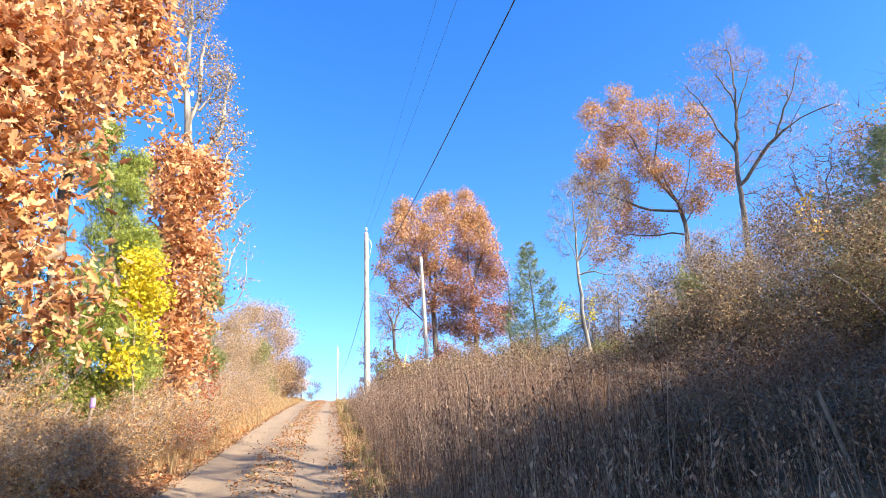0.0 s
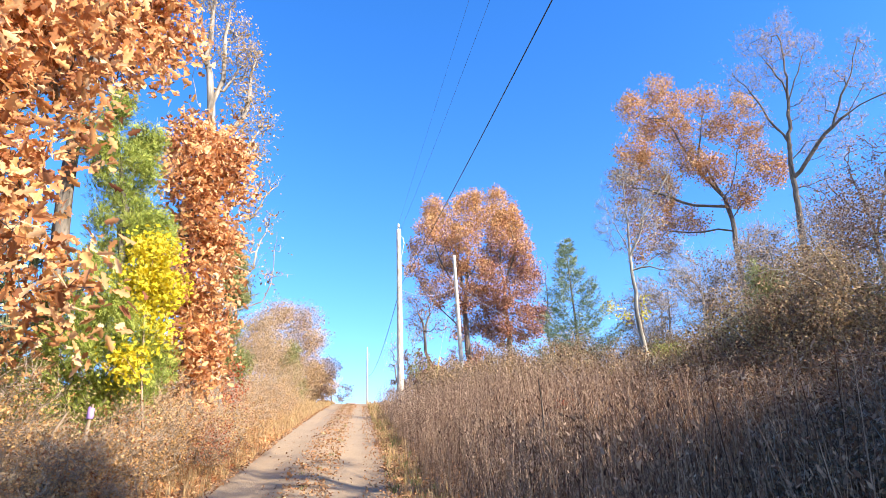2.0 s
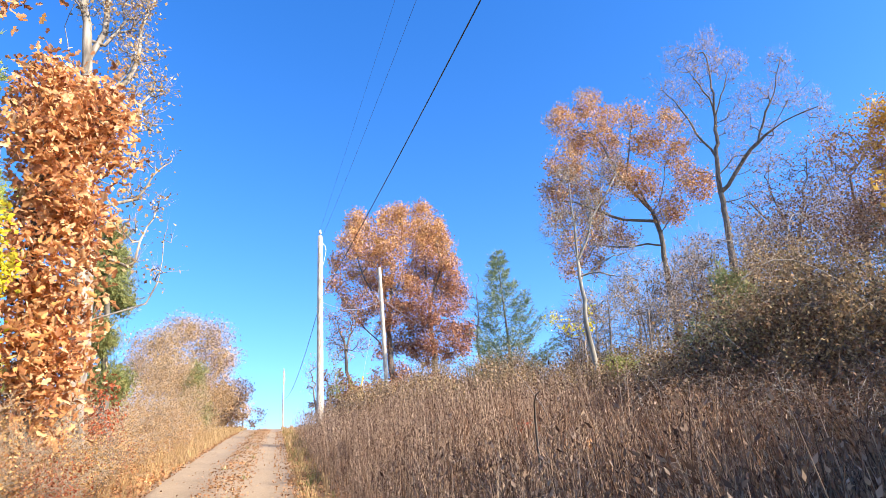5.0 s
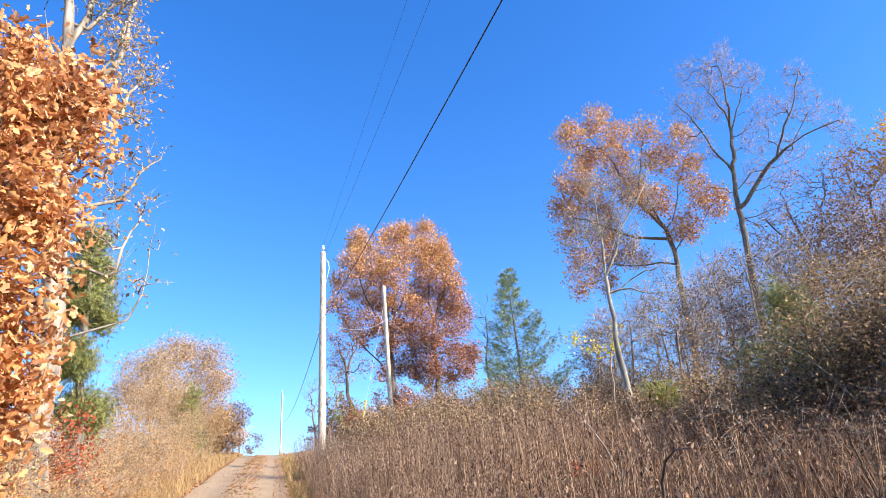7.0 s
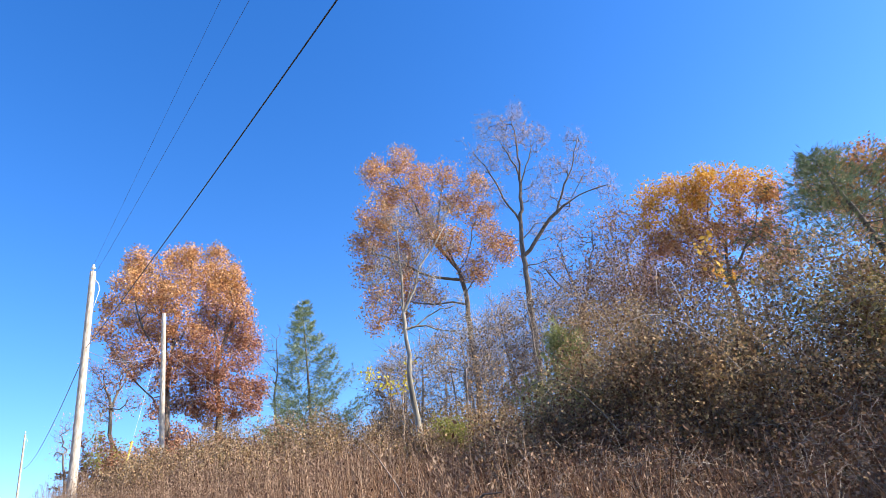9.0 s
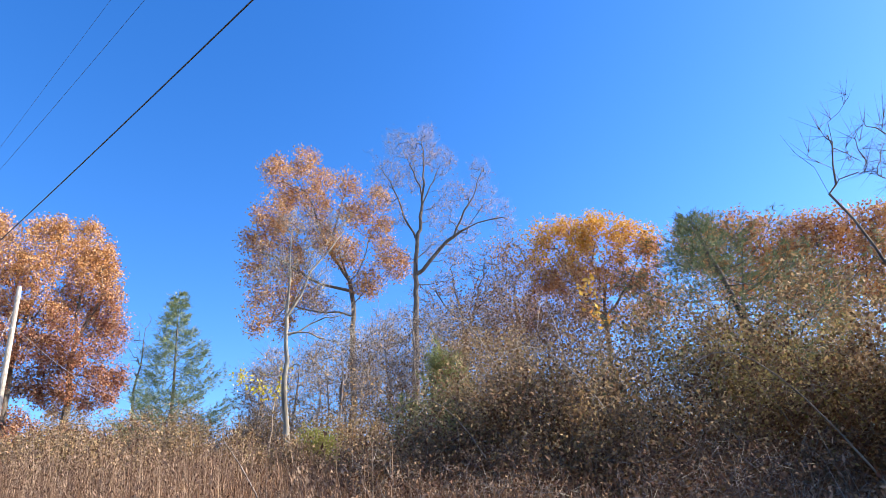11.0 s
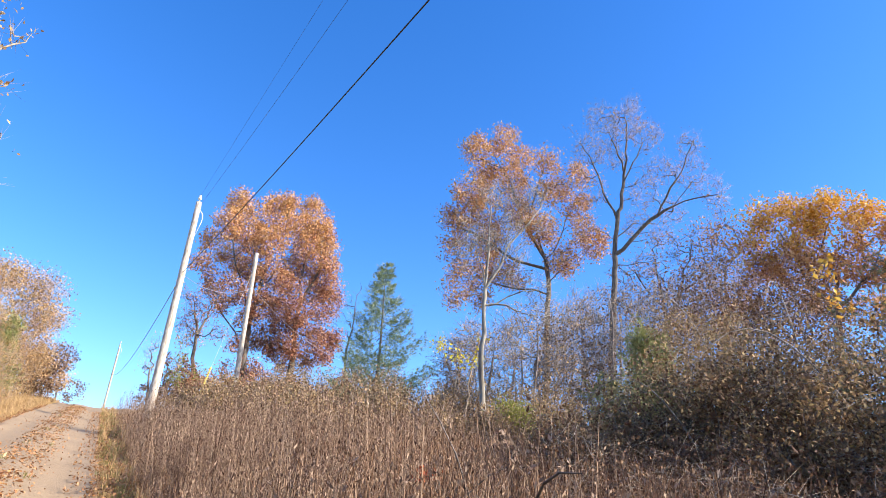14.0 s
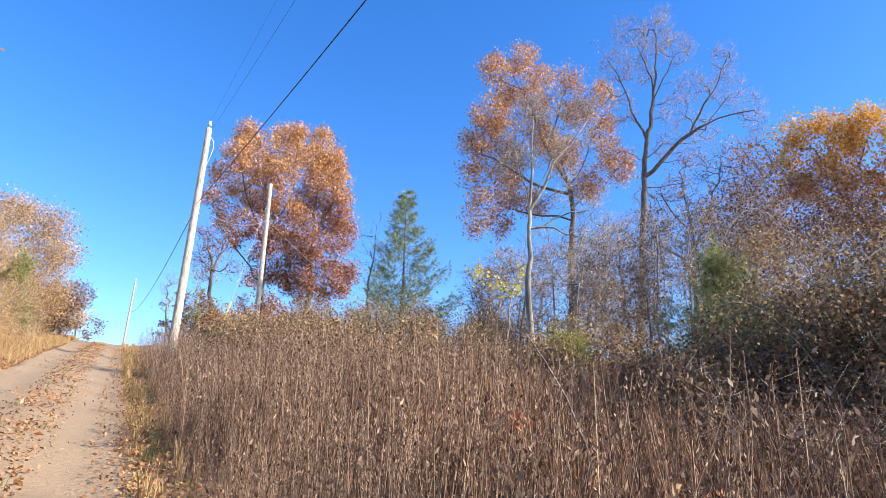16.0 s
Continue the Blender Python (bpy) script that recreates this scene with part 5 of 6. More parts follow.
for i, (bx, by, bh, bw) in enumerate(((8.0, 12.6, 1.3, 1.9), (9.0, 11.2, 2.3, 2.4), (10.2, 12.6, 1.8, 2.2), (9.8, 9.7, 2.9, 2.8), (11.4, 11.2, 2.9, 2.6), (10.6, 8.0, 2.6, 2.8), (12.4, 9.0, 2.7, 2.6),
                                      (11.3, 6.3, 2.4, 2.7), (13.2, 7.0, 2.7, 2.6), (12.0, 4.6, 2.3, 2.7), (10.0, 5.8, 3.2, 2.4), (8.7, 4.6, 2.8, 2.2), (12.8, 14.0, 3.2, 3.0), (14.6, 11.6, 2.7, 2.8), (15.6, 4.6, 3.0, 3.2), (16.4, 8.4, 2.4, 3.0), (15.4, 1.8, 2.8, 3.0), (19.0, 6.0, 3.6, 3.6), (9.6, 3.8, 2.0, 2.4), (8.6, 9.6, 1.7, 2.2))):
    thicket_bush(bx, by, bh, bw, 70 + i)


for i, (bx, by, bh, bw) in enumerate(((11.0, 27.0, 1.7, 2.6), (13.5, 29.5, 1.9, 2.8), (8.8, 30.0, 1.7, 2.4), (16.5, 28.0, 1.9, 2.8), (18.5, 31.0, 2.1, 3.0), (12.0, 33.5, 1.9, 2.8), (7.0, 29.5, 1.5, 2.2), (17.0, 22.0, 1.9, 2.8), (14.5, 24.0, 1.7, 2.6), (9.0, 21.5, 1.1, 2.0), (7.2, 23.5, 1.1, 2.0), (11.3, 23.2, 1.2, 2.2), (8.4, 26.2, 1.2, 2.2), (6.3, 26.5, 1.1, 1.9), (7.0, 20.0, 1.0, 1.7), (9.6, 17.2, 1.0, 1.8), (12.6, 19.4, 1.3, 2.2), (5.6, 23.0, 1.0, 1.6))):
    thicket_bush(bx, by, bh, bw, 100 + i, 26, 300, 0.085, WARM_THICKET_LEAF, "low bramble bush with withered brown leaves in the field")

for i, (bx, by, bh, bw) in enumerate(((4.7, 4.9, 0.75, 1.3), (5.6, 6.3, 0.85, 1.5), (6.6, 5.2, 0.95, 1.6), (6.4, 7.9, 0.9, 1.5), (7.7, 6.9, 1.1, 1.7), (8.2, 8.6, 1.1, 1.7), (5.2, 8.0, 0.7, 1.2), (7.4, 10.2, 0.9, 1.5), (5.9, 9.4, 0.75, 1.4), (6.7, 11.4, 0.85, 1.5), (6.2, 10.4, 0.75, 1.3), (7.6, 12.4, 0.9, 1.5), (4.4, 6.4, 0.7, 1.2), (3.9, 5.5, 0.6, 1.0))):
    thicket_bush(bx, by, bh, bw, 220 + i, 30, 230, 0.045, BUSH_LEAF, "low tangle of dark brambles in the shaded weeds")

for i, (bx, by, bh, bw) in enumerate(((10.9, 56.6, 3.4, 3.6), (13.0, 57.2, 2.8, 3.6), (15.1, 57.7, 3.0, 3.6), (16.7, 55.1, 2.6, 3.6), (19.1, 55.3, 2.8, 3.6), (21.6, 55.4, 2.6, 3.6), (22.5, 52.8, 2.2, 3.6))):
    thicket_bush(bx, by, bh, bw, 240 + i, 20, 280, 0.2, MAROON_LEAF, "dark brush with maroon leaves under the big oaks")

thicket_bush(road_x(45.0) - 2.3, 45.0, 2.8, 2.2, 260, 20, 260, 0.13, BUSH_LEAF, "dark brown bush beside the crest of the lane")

# tall trees behind the first steps, whose shade falls on the near weeds
def shade_oak(x, y, height, width, seed):
    z = float(ground_at(x, y))
    spec = ([(x, y, z), (x, y, z + height * 0.5), (x - 0.1, y + 0.1, z + height * 0.9)],
            [(x, y, z + height * 0.3, width * 0.5), (x - width * 0.3, y + width * 0.2, z + height * 0.5, width * 0.45), (x + width * 0.3, y - width * 0.2, z + height * 0.55, width * 0.45),
             (x - width * 0.2, y - width * 0.3, z + height * 0.7, width * 0.42), (x + width * 0.1, y + width * 0.25, z + height * 0.8, width * 0.38)], [])
    tree("oak_tree", spec, "leafy brown oak shading the weeds at the foot of the lane", BARK_GREY, 0.18, RUST_LEAF, 420, 30, 0.22, 0.42, seed, step=0.6, group="oaks at the foot of the lane")


for i, (sx, sy, sh, sw) in enumerate(((9.4, -1.2, 7.2, 2.8), (11.4, 1.0, 4.6, 2.6), (10.7, 3.0, 3.6, 2.8), (9.0, 0.9, 5.0, 2.8), (7.0, -0.6, 4.4, 2.8), (11.9, -3.2, 8.4, 3.4), (7.6, -3.4, 6.6, 3.0), (4.9, -2.8, 9.0, 3.2), (6.2, -1.0, 9.8, 2.2))):
    shade_oak(sx, sy, sh, sw, 130 + i)


def foot_tree(x, y, height, seed):
    z = float(ground_at(x, y))
    r = np.random.default_rng(seed)
    lobes = [(x + r.normal() * 1.0, y + r.normal() * 1.0, z + height * h, 1.0) for h in (0.45, 0.55, 0.65, 0.72, 0.8, 0.88, 0.95)]
    tree("bare_tree", ([(x, y, z), (x + 0.2, y, z + height * 0.5), (x, y + 0.2, z + height * 0.97)], lobes, []), "tall leafless tree at the foot of the lane", BARK_GREY, 0.16, RUST_LEAF, 130, 2, 0.12, 0.3, seed, tip=0.012, step=0.6, sprigs=3, sprig=0.7, group="bare trees at the foot of the lane")


for i, (tx, ty, th) in enumerate(((9.6, 1.2, 11.0), (8.3, 0.2, 9.5), (12.0, -1.0, 13.0), (7.6, 1.9, 8.0))):
    foot_tree(tx, ty, th, 320 + i)


def bank_shrub(x, y, height, width, seed, leaf, label):
    z = float(ground_at(x, y))
    r = np.random.default_rng(seed)
    lobes = [(x + r.normal() * width * 0.3, y + r.normal() * width * 0.3, z + height * h, width * r.uniform(0.25, 0.4)) for h in (0.25, 0.4, 0.5, 0.65, 0.8)]
    stems = [[(x, y, z), (x + r.normal() * 0.15, y + r.normal() * 0.15, z + height * 0.5)] for k in range(3)]
    tree("shrub", ([(x, y, z), (x + 0.05, y, z + height * 0.6)], lobes, stems), label, TWIG_TAN, 0.022, leaf, 240, 13, 0.036, 0.12, seed, category="shrub", sprigs=8, sprig=0.25, step=0.22, tip=0.004, group="shrubs on the bank")


for i, (su, sy, sh, sw) in enumerate(((-2.0, 12.4, 0.7, 0.9), (-2.1, 8.0, 0.8, 1.1), (-1.9, 9.2, 0.6, 0.9), (-2.7, 7.4, 0.9, 1.2), (-3.3, 7.9, 1.2, 1.4), (-3.9, 9.4, 1.5, 1.6), (-2.8, 10.0, 1.2, 1.3), (-3.1, 12.4, 1.4, 1.4), (-2.2, 11.3, 0.9, 1.1), (-2.2, 14.0, 1.0, 1.1), (-2.7, 15.6, 1.4, 1.3), (-2.2, 17.6, 1.1, 1.2), (-2.2, 19.2, 1.2, 1.2), (-2.1, 23.6, 1.2, 1.2), (-2.3, 29.8, 1.4, 1.4), (-2.0, 10.3, 0.7, 0.9), (-2.0, 11.9, 0.8, 1.0), (-2.0, 13.6, 0.8, 1.0), (-1.95, 15.6, 0.8, 1.0), (-2.3, 9.5, 0.9, 1.1), (-3.2, 8.6, 1.3, 1.5), (-2.6, 11.0, 1.1, 1.3), (-3.6, 11.5, 1.5, 1.6), (-2.5, 12.8, 1.2, 1.2), (-2.4, 14.6, 1.3, 1.3), (-3.2, 14.0, 1.6, 1.6), (-2.5, 16.6, 1.2, 1.3),
                                      (-3.0, 18.4, 1.6, 1.6), (-2.6, 20.5, 1.3, 1.4), (-3.2, 22.5, 1.8, 1.8), (-2.9, 25.5, 1.6, 1.7), (-3.4, 28.5, 2.1, 2.0), (-3.0, 31.5, 1.8, 1.9), (-2.8, 34.5, 1.9, 1.8), (-3.6, 42.0, 2.6, 2.4), (-3.0, 46.5, 2.4, 2.2), (-3.2, 27.0, 2.4, 2.2), (-4.2, 30.0, 3.4, 2.8), (-3.0, 36.0, 2.8, 2.2), (-4.4, 34.0, 4.2, 3.0), (-2.8, 39.5, 2.9, 2.2), (-4.2, 39.0, 4.4, 3.0), (-3.4, 44.5, 3.6, 2.6), (-2.7, 50.0, 2.6, 2.0), (-3.4, 24.0, 2.2, 2.0))):
    bank_shrub(road_x(sy) + su, sy, sh, sw, 160 + i, RED_LEAF if i in (0, 9, 26) else (PEACH_LEAF, RUST_LEAF, BROWN_LEAF)[i % 3], "twiggy shrub with pinkish-red leaves on the bank" if i in (0, 9, 26) else "twiggy tan shrub with dry peach leaves on the bank")


# ---- weeds, grass and fallen leaves ----
def weed_template(rng, height, leaves, head, shape=BLADE):
    bend = rng.normal(size=2) * 0.06
    path = [(bend[0] * f * f, bend[1] * f * f, height * f) for f in (0, 0.5, 1.0)]
    v, f = tube(path, [0.0055, 0.0045, 0.002], 3)
    tris = np.concatenate([f[:, [0, 1, 2]], f[:, [0, 2, 3]]])
    pieces = [(v, tris)]
    hs = rng.uniform(0.25, 0.95, leaves) * height
    c = np.stack([bend[0] * (hs / height) ** 2, bend[1] * (hs / height) ** 2, hs], 1)
    off = rng.normal(size=(leaves, 3)) * np.array([0.035, 0.035, 0.02])
    way = rng.normal(size=(leaves, 3)) * 0.7 + np.array([0, 0, -0.6])
    way /= np.linalg.norm(way, axis=1)[:, None]
    side = np.cross(way, rng.normal(size=(leaves, 3)))
    side /= np.linalg.norm(side, axis=1)[:, None]
    pieces.append(scatter(shape, c + off, rng.uniform(0.02, 0.05, leaves), np.stack([side, way, np.cross(side, way)], -1)))
    up = rng.normal(size=(head, 3)) * 0.6 + np.array([0, 0, 0.8])
    up /= np.linalg.norm(up, axis=1)[:, None]
    side = np.cross(up, rng.normal(size=(head, 3)))
    side /= np.linalg.norm(side, axis=1)[:, None]
    hp = np.array(path[-1]) + rng.normal(size=(head, 3)) * np.array([0.024, 0.024, 0.08]) - np.array([0, 0, 0.08])
    pieces.append(scatter(shape, hp, rng.uniform(0.02, 0.045, head), np.stack([side, up, np.cross(side, up)], -1)))
    n = head // 2
    out = rng.normal(size=(n, 3)) * np.array([0.55, 0.55, 0.1]) + np.array([0, 0, 1.0])
    out /= np.linalg.norm(out, axis=1)[:, None]
    side = np.cross(out, rng.normal(size=(n, 3)))
    side /= np.linalg.norm(side, axis=1)[:, None]
    hs = height * rng.uniform(0.68, 0.95, n)
    pieces.append(scatter(TWIGLET, np.stack([bend[0] * (hs / height) ** 2, bend[1] * (hs / height) ** 2, hs], 1), rng.uniform(0.07, 0.16, n), np.stack([side, out, np.cross(side, out)], -1)))
    return join(pieces)


def blade_template(rng, height, blades, lean=0.35, width=0.006):
    vs, fs = [], []
    for i in range(blades):
        a, l = rng.random() * 6.28, rng.uniform(0.1, lean) * height
        h = height * rng.uniform(0.6, 1.0)
        b = rng.normal(size=2) * 0.03
        d, s = np.array([math.cos(a), math.sin(a), 0]), np.array([-math.sin(a), math.cos(a), 0]) * width
        o = np.array([b[0], b[1], 0])
        pts = [o - s, o + s, o + d * l * 0.35 + np.array([0, 0, h * 0.6]) + s * 0.8, o + d * l * 0.35 + np.array([0, 0, h * 0.6]) - s * 0.8, o + d * l + np.array([0, 0, h])]
        fs.append(np.array([[0, 1, 2], [0, 2, 3], [3, 2, 4]]) + 5 * i)
        vs.append(np.array(pts))
    return np.concatenate(vs), np.concatenate(fs)


def sow(name, templates, places, scales, rng, material, label, category):
    """Many plants of a few shapes, standing on the ground, in one mesh."""
    pieces = []
    pick = rng.integers(0, len(templates), len(places))
    for k, (tv, tf) in enumerate(templates):
        p, s = places[pick == k], scales[pick == k]
        if not len(p):
            continue
        a = rng.random(len(p)) * 6.283
        tilt = rng.normal(size=(len(p), 2)) * 0.11
        v = np.empty((len(p), len(tv), 3))
        ca, sa = np.cos(a)[:, None], np.sin(a)[:, None]
        v[..., 0] = tv[None, :, 0] * ca - tv[None, :, 1] * sa + tilt[:, :1] * tv[None, :, 2]
        v[..., 1] = tv[None, :, 0] * sa + tv[None, :, 1] * ca + tilt[:, 1:] * tv[None, :, 2]
        v[..., 2] = tv[None, :, 2]
        v = v * s[:, None, None]
        v[..., 0] += p[:, :1]
        v[..., 1] += p[:, 1:2]
        v[..., 2] += ground_at(p[:, 0], p[:, 1])[:, None] - 0.01
        pieces.append((v.reshape(-1, 3), (tf[None] + (np.arange(len(p)) * len(tv))[:, None, None]).reshape(-1, 3)))
    return tagged(put_part(name, mesh_of(name, *join(pieces), material), smooth=False), label, category, kind="stuff")


def strip(rng, count, y0, y1, u0, u1, power=1.0, skew=1.0):
    y = y0 + (y1 - y0) * rng.random(count) ** skew
    u = u0 + (u1 - u0) * rng.random(count) ** power
    return np.stack([road_x(y) + u, y], 1)


rng = np.random.default_rng(5)
goldenrod = [weed_template(rng, h, 11, 13, CURL) for h in (0.95, 1.05, 1.15, 1.2, 1.3, 1.4, 1.25, 1.1)] + [weed_template(rng, h, 3, 5) for h in (1.0, 1.2, 1.35)]
spots = np.concatenate([strip(rng, 9300, 4.5, 24, 1.6, 8, 1.35), strip(rng, 4000, 20, 54, 1.7, 28, 1.3, 0.9), strip(rng, 300, 0, 5, 1.9, 8), strip(rng, 2600, 8, 36, 1.5, 3.0)])
clump = np.sin(spots[:, 0] * 2.9 + 1.7 * np.sin(spots[:, 1] * 1.3)) * np.sin(spots[:, 1] * 2.3 - 1.1 * np.sin(spots[:, 0] * 1.7)) + 0.5 * np.sin(spots[:, 0] * 6.1 + spots[:, 1] * 5.3)
near_brambles = (spots[:, 1] < 12.0) & (spots[:, 0] - road_x(spots[:, 1]) > 3.2 + 0.18 * spots[:, 1])
spots = spots[rng.random(len(spots)) < np.clip(0.66 + 0.45 * clump, 0.15, 1.0) * np.where(near_brambles, 0.3, 1.0)]
rise = np.clip((spots[:, 0] - road_x(spots[:, 1]) - 1.2) / 1.1, 0.45, 1.0) * (1.0 + 0.3 * np.sin(spots[:, 0] * 1.1 + 0.6 * spots[:, 1]) * np.sin(spots[:, 1] * 0.7 - 0.4 * spots[:, 0]))
rise *= np.where((spots[:, 0] - road_x(spots[:, 1]) > 4.5) & (spots[:, 1] < 13.0), 0.72, 1.0)
sow("dry_weeds", goldenrod, spots, rise * rng.uniform(0.55, 1.05, len(spots)), rng, WEED, "dense stand of dry brown goldenrod stalks beside the lane", "weeds")
curled = [weed_template(rng, h, 20, 14, CURL) for h in (0.45, 0.6, 0.75, 0.9)]
spots = np.concatenate([strip(rng, 1300, 3, 10, 2.0, 8, 1.2), strip(rng, 1500, 9, 24, 1.6, 7)])
sow("withered_weeds", curled, spots, rng.uniform(0.7, 1.15, len(spots)), rng, WEED, "withered weeds with curled brown leaves under the stalks", "weeds")
russet = [blade_template(rng, h, 14, 0.3) for h in (0.8, 0.95, 1.1)]
spots = np.concatenate([strip(rng, 900, 6, 15, 3.5, 8.5), strip(rng, 500, 14, 26, 5, 14)])
sow("russet_grass", russet, spots, rng.uniform(0.7, 1.15, len(spots)), rng, RED_GRASS, "clumps of tall russet grass among the weeds", "grass")
straw = [blade_template(rng, h, 9, 0.5) for h in (0.25, 0.4, 0.55)]
spots = np.concatenate([strip(rng, 2300, 10, 52, -2.3, -1.2, 0.8), strip(rng, 500, 5, 50, 1.1, 1.8), strip(rng, 1100, 8, 50, -0.25, 0.25)])
sow("straw_grass", straw, spots, np.where(np.abs(spots[:, 0] - road_x(spots[:, 1])) < 0.5, 0.3, 1.0) * rng.uniform(0.2, 0.75, len(spots)), rng, STRAW, "straw-coloured dry grass along the lane's edges", "grass")
green = [blade_template(rng, h, 8, 0.8) for h in (0.08, 0.16)]
spots = np.concatenate([strip(rng, 800, 8, 40, 1.1, 1.7), strip(rng, 60, 8, 40, -0.3, 0.3)])
sow("verge_grass", green, spots, rng.uniform(0.4, 1.0, len(spots)), rng, GREEN_GRASS, "fading green grass on the verge of the lane", "grass")
brush = [weed_template(rng, h, 9, 9) for h in (0.4, 0.6, 0.8, 1.0)]
spots = np.concatenate([strip(rng, 2200, 5, 24, -1.6, -6, 1.2), strip(rng, 2500, 20, 56, -1.5, -6, 1.3)])
rise = np.clip((road_x(spots[:, 1]) - spots[:, 0] - 1.1) / 2.2, 0.3, 1.0) * np.clip(0.6 + (spots[:, 1] - 14) / 16, 0.6, 1.5)
sow("dry_brush", brush, spots, rise * rng.uniform(0.6, 1.15, len(spots)), rng, STRAW, "tan dry brush covering the bank beside the lane", "weeds")


def fallen(name, count_spots, label, size=0.09, material=LITTER_LEAF):
    rng2 = np.random.default_rng(7)
    p = np.column_stack([count_spots, ground_at(count_spots[:, 0], count_spots[:, 1]) + rng2.uniform(0.012, 0.05, len(count_spots))])
    tagged(put_part(name, mesh_of(name, *scatter(KITE, p, size * rng2.uniform(0.6, 1.3, len(p)), turns(rng2, len(p), 1.6)), material), smooth=False), label, "leaves", kind="stuff")


middle = strip(rng, 9000, 3, 45, -1, 1, 1.0, 1.2)
middle[:, 0] = road_x(middle[:, 1]) + rng.normal(size=len(middle)) * 0.19
spots = np.concatenate([middle, strip(rng, 420, 3, 40, -1.3, 1.3), strip(rng, 15000, 3, 40, 1.05, 2.2, 1.0, 1.3), strip(rng, 3500, 3, 40, 1.3, 0.75, 2.0, 1.3), strip(rng, 26000, 4, 40, -1.1, -4.5, 1.2, 1.3)])
fallen("leaf_litter", spots, "brown and tan fallen leaves scattered over lane and banks", 0.05)
fallen("oak_leaves", np.concatenate([strip(rng, 9000, 5, 20, -1.25, -5, 1.3), strip(rng, 220, 5, 20, -0.35, 0.35)]), "orange oak leaves fallen under the trees on the bank", 0.085, ORANGE_LEAF)

# the foot of the lane: the same weeds and litter go on behind the first steps
foot = np.random.default_rng(9)
spots = np.concatenate([strip(foot, 1500, -12, -0.8, 1.7, 9, 1.2), strip(foot, 900, -12, -0.8, -1.7, -8, 1.2)])
sow("dry_weeds", goldenrod, spots, foot.uniform(0.5, 1.0, len(spots)), foot, WEED, "dry brown goldenrod stalks at the foot of the lane", "weeds")
fallen("leaf_litter", np.concatenate([strip(foot, 5000, -12, 3, 0.9, 6, 1.4), strip(foot, 5000, -12, 4, -0.9, -6, 1.4), strip(foot, 1200, -8, 3, -0.3, 0.3)]), "fallen leaves at the foot of the lane", 0.06)

# ---- small things ----
stake = thing("stake", (4.35, 4.15, float(ground_at(4.35, 4.15))), "leaning weathered wooden stake in the weeds", "stake")
v, f = tube([(4.4, 4.1, float(ground_at(4.35, 4.15)) - 0.05), (4.35, 4.15, 1.7), (4.29, 4.2, 2.16), (4.288, 4.202, 2.17)], [0.02, 0.02, 0.019, 0.004], 6)
put_part("shaft", mesh_of("shaft", v, f, STAKE_WOOD), stake)
z = float(ground_at(2.9, 8.3))
dead = thing("dead_branch", (2.9, 8.3, z), "dark crooked dead branch rising from the weeds", "branch")
v, f = tube([(2.78, 8.5, z - 0.03), (2.74, 8.4, 2.4), (2.7, 8.3, 2.9), (2.63, 8.15, 2.99), (2.56, 7.98, 3.02), (2.48, 7.78, 3.0)], [0.01, 0.009, 0.0085, 0.007, 0.005, 0.0025], 6)
put_part("limb", mesh_of("limb", v, f, BARK_DARK), dead)

tree("brier", BRIER_1, "low brier with a few reddish leaves among the weeds", TWIG_TAN, 0.008, RED_LEAF, 22, 3, 0.06, 0.04, 301, category="brier", step=0.15, tip=0.003)
tree("brier", BRIER_2, "low brier with orange leaves among the weeds", TWIG_TAN, 0.006, ORANGE_LEAF, 16, 2, 0.06, 0.03, 302, category="brier", step=0.15, tip=0.003)


def dead_sapling(points, r, label, material):
    x, y = points[0][:2]
    z = float(ground_at(x, y))
    ob = thing("dead_sapling", (x, y, z), label, "dead sapling")
    path = [(x, y, z - 0.03)] + [tuple(p) for p in points]
    v, f = tube(path, np.linspace(r, r * 0.3, len(path)), 6)
    put_part("stalk", mesh_of("stalk", v, f, material), ob)


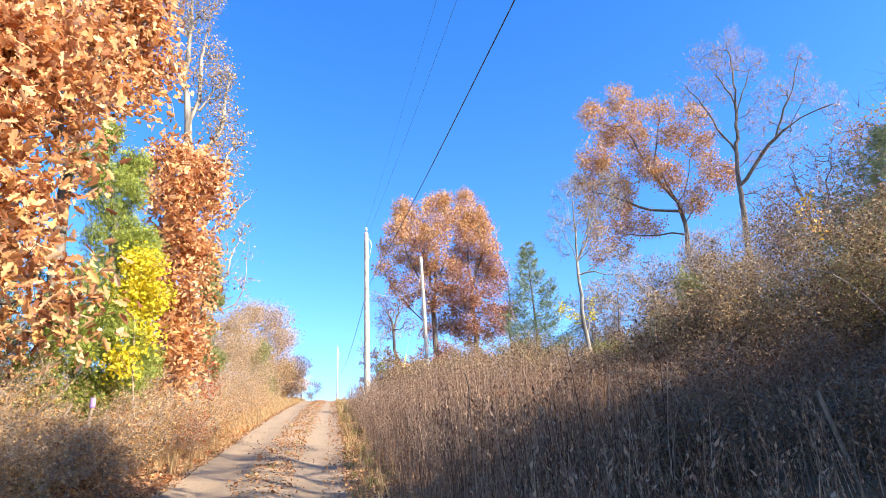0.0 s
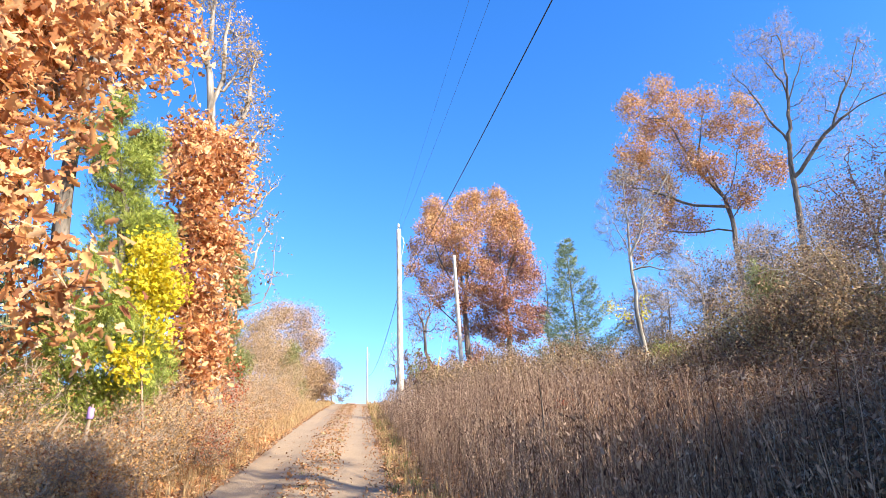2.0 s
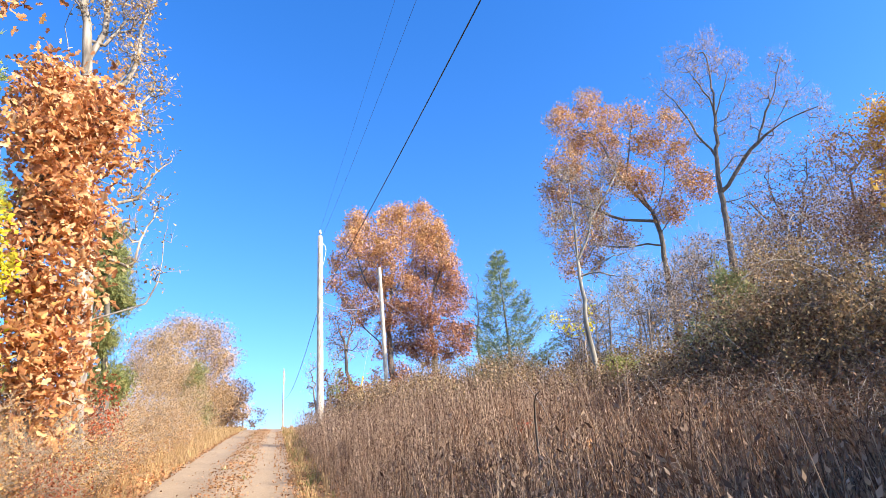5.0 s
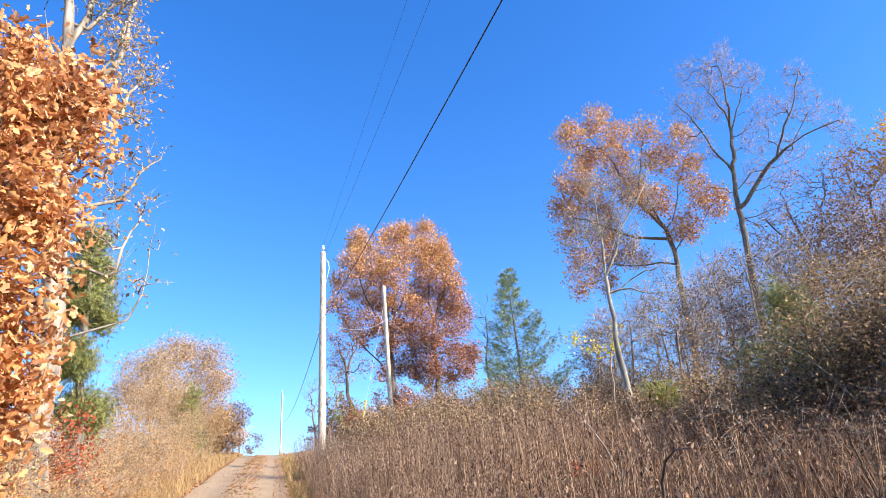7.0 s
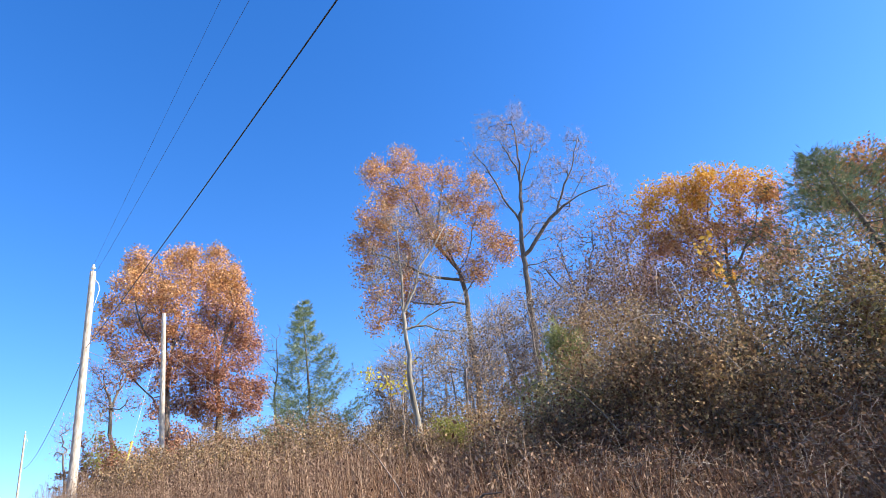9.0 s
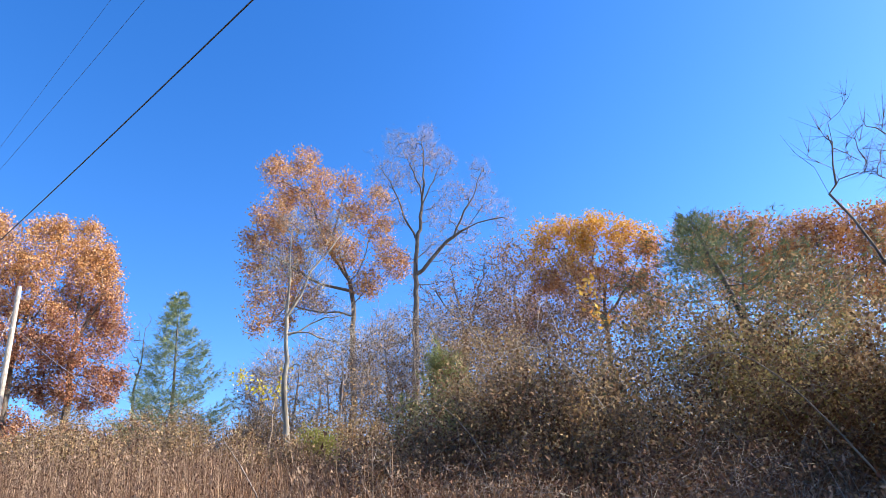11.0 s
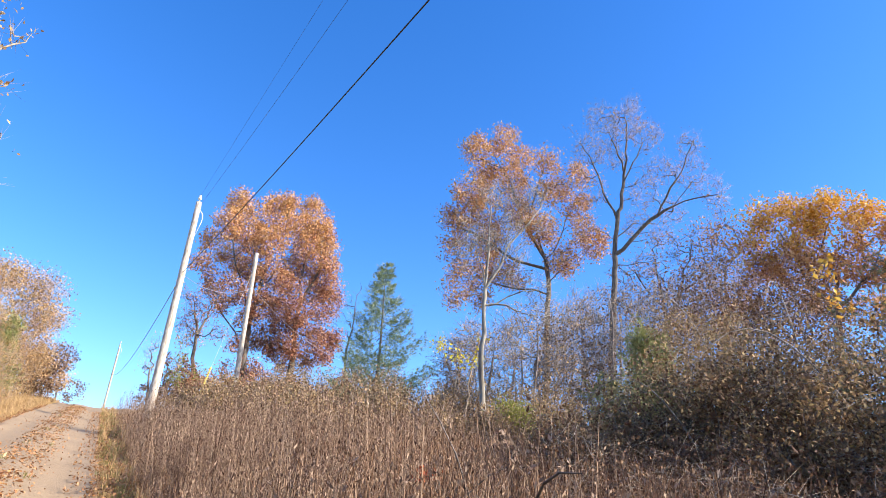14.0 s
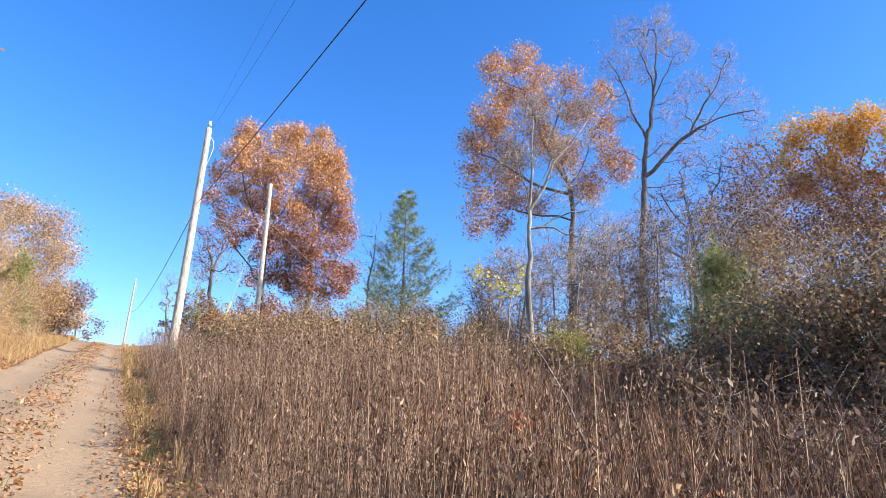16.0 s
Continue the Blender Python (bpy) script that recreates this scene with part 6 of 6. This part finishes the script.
dead_sapling([(4.69, 11.44, 3.15), (4.57, 11.55, 3.57), (4.45, 11.67, 3.87), (4.33, 11.78, 4.11)], 0.014, "grey leaning dead stem above the weeds", TWIG_GREY)
dead_sapling([(4.32, 11.1, 2.9), (4.36, 11.06, 3.14), (4.5, 10.91, 3.32), (4.61, 10.78, 3.4)], 0.011, "dark crooked dead stem in the weeds", BARK_DARK)
dead_sapling([(-2.11, 9.37, 2.29), (-2.11, 9.36, 2.71), (-2.09, 9.37, 3.0)], 0.045, "pale broken trunk among the bank's brush", TWIG_TAN)
def paint_band(x, y, z, r, label):
    ob = thing("paint_mark", (x, y, z), label, "paint mark")
    v, f = tube([(x, y, z - 0.06), (x, y, z - 0.055), (x, y, z + 0.055), (x + 0.004, y, z + 0.06)], [r - 0.004, r, r, r - 0.004], 8)
    put_part("paint_band", mesh_of("paint_band", v, f, PURPLE_PAINT), ob)


paint_band(-2.1, 9.365, 2.9, 0.036, "purple painted boundary mark on a pale broken trunk")
dead_sapling([(-2.41, 9.29, 2.3), (-2.42, 9.29, 2.67), (-2.32, 9.31, 2.89)], 0.035, "pale leaning broken trunk among the bank's brush", TWIG_TAN)


def bramble_cane(x, y, way, reach, height, label):
    """A long bare cane that arches out of the thicket."""
    z = float(ground_at(x, y))
    ob = thing("bramble_cane", (x, y, z), label, "bramble")
    q = np.linspace(0, 1, 12)
    path = np.stack([x + math.cos(way) * reach * q, y + math.sin(way) * reach * q, z - 0.03 + height * np.sin(q * 2.2) * 1.05], 1)
    put_part("cane", mesh_of("cane", *tube(path, np.linspace(0.014, 0.004, 12), 5), BARK_ASH), ob)


for cx, cy, cw, cr, ch in ((9.2, 9.0, 2.6, 2.6, 2.4), (10.4, 7.2, 2.2, 2.4, 2.9), (9.9, 10.4, 3.4, 2.2, 2.8), (9.0, 6.4, 2.0, 2.2, 2.3), (11.2, 12.0, 2.9, 2.6, 3.2), (8.4, 10.8, 2.4, 1.9, 1.9), (10.8, 9.4, 1.2, 2.2, 3.2)):
    bramble_cane(cx, cy, cw, cr, ch, "long bare grey cane arching out of the thicket")
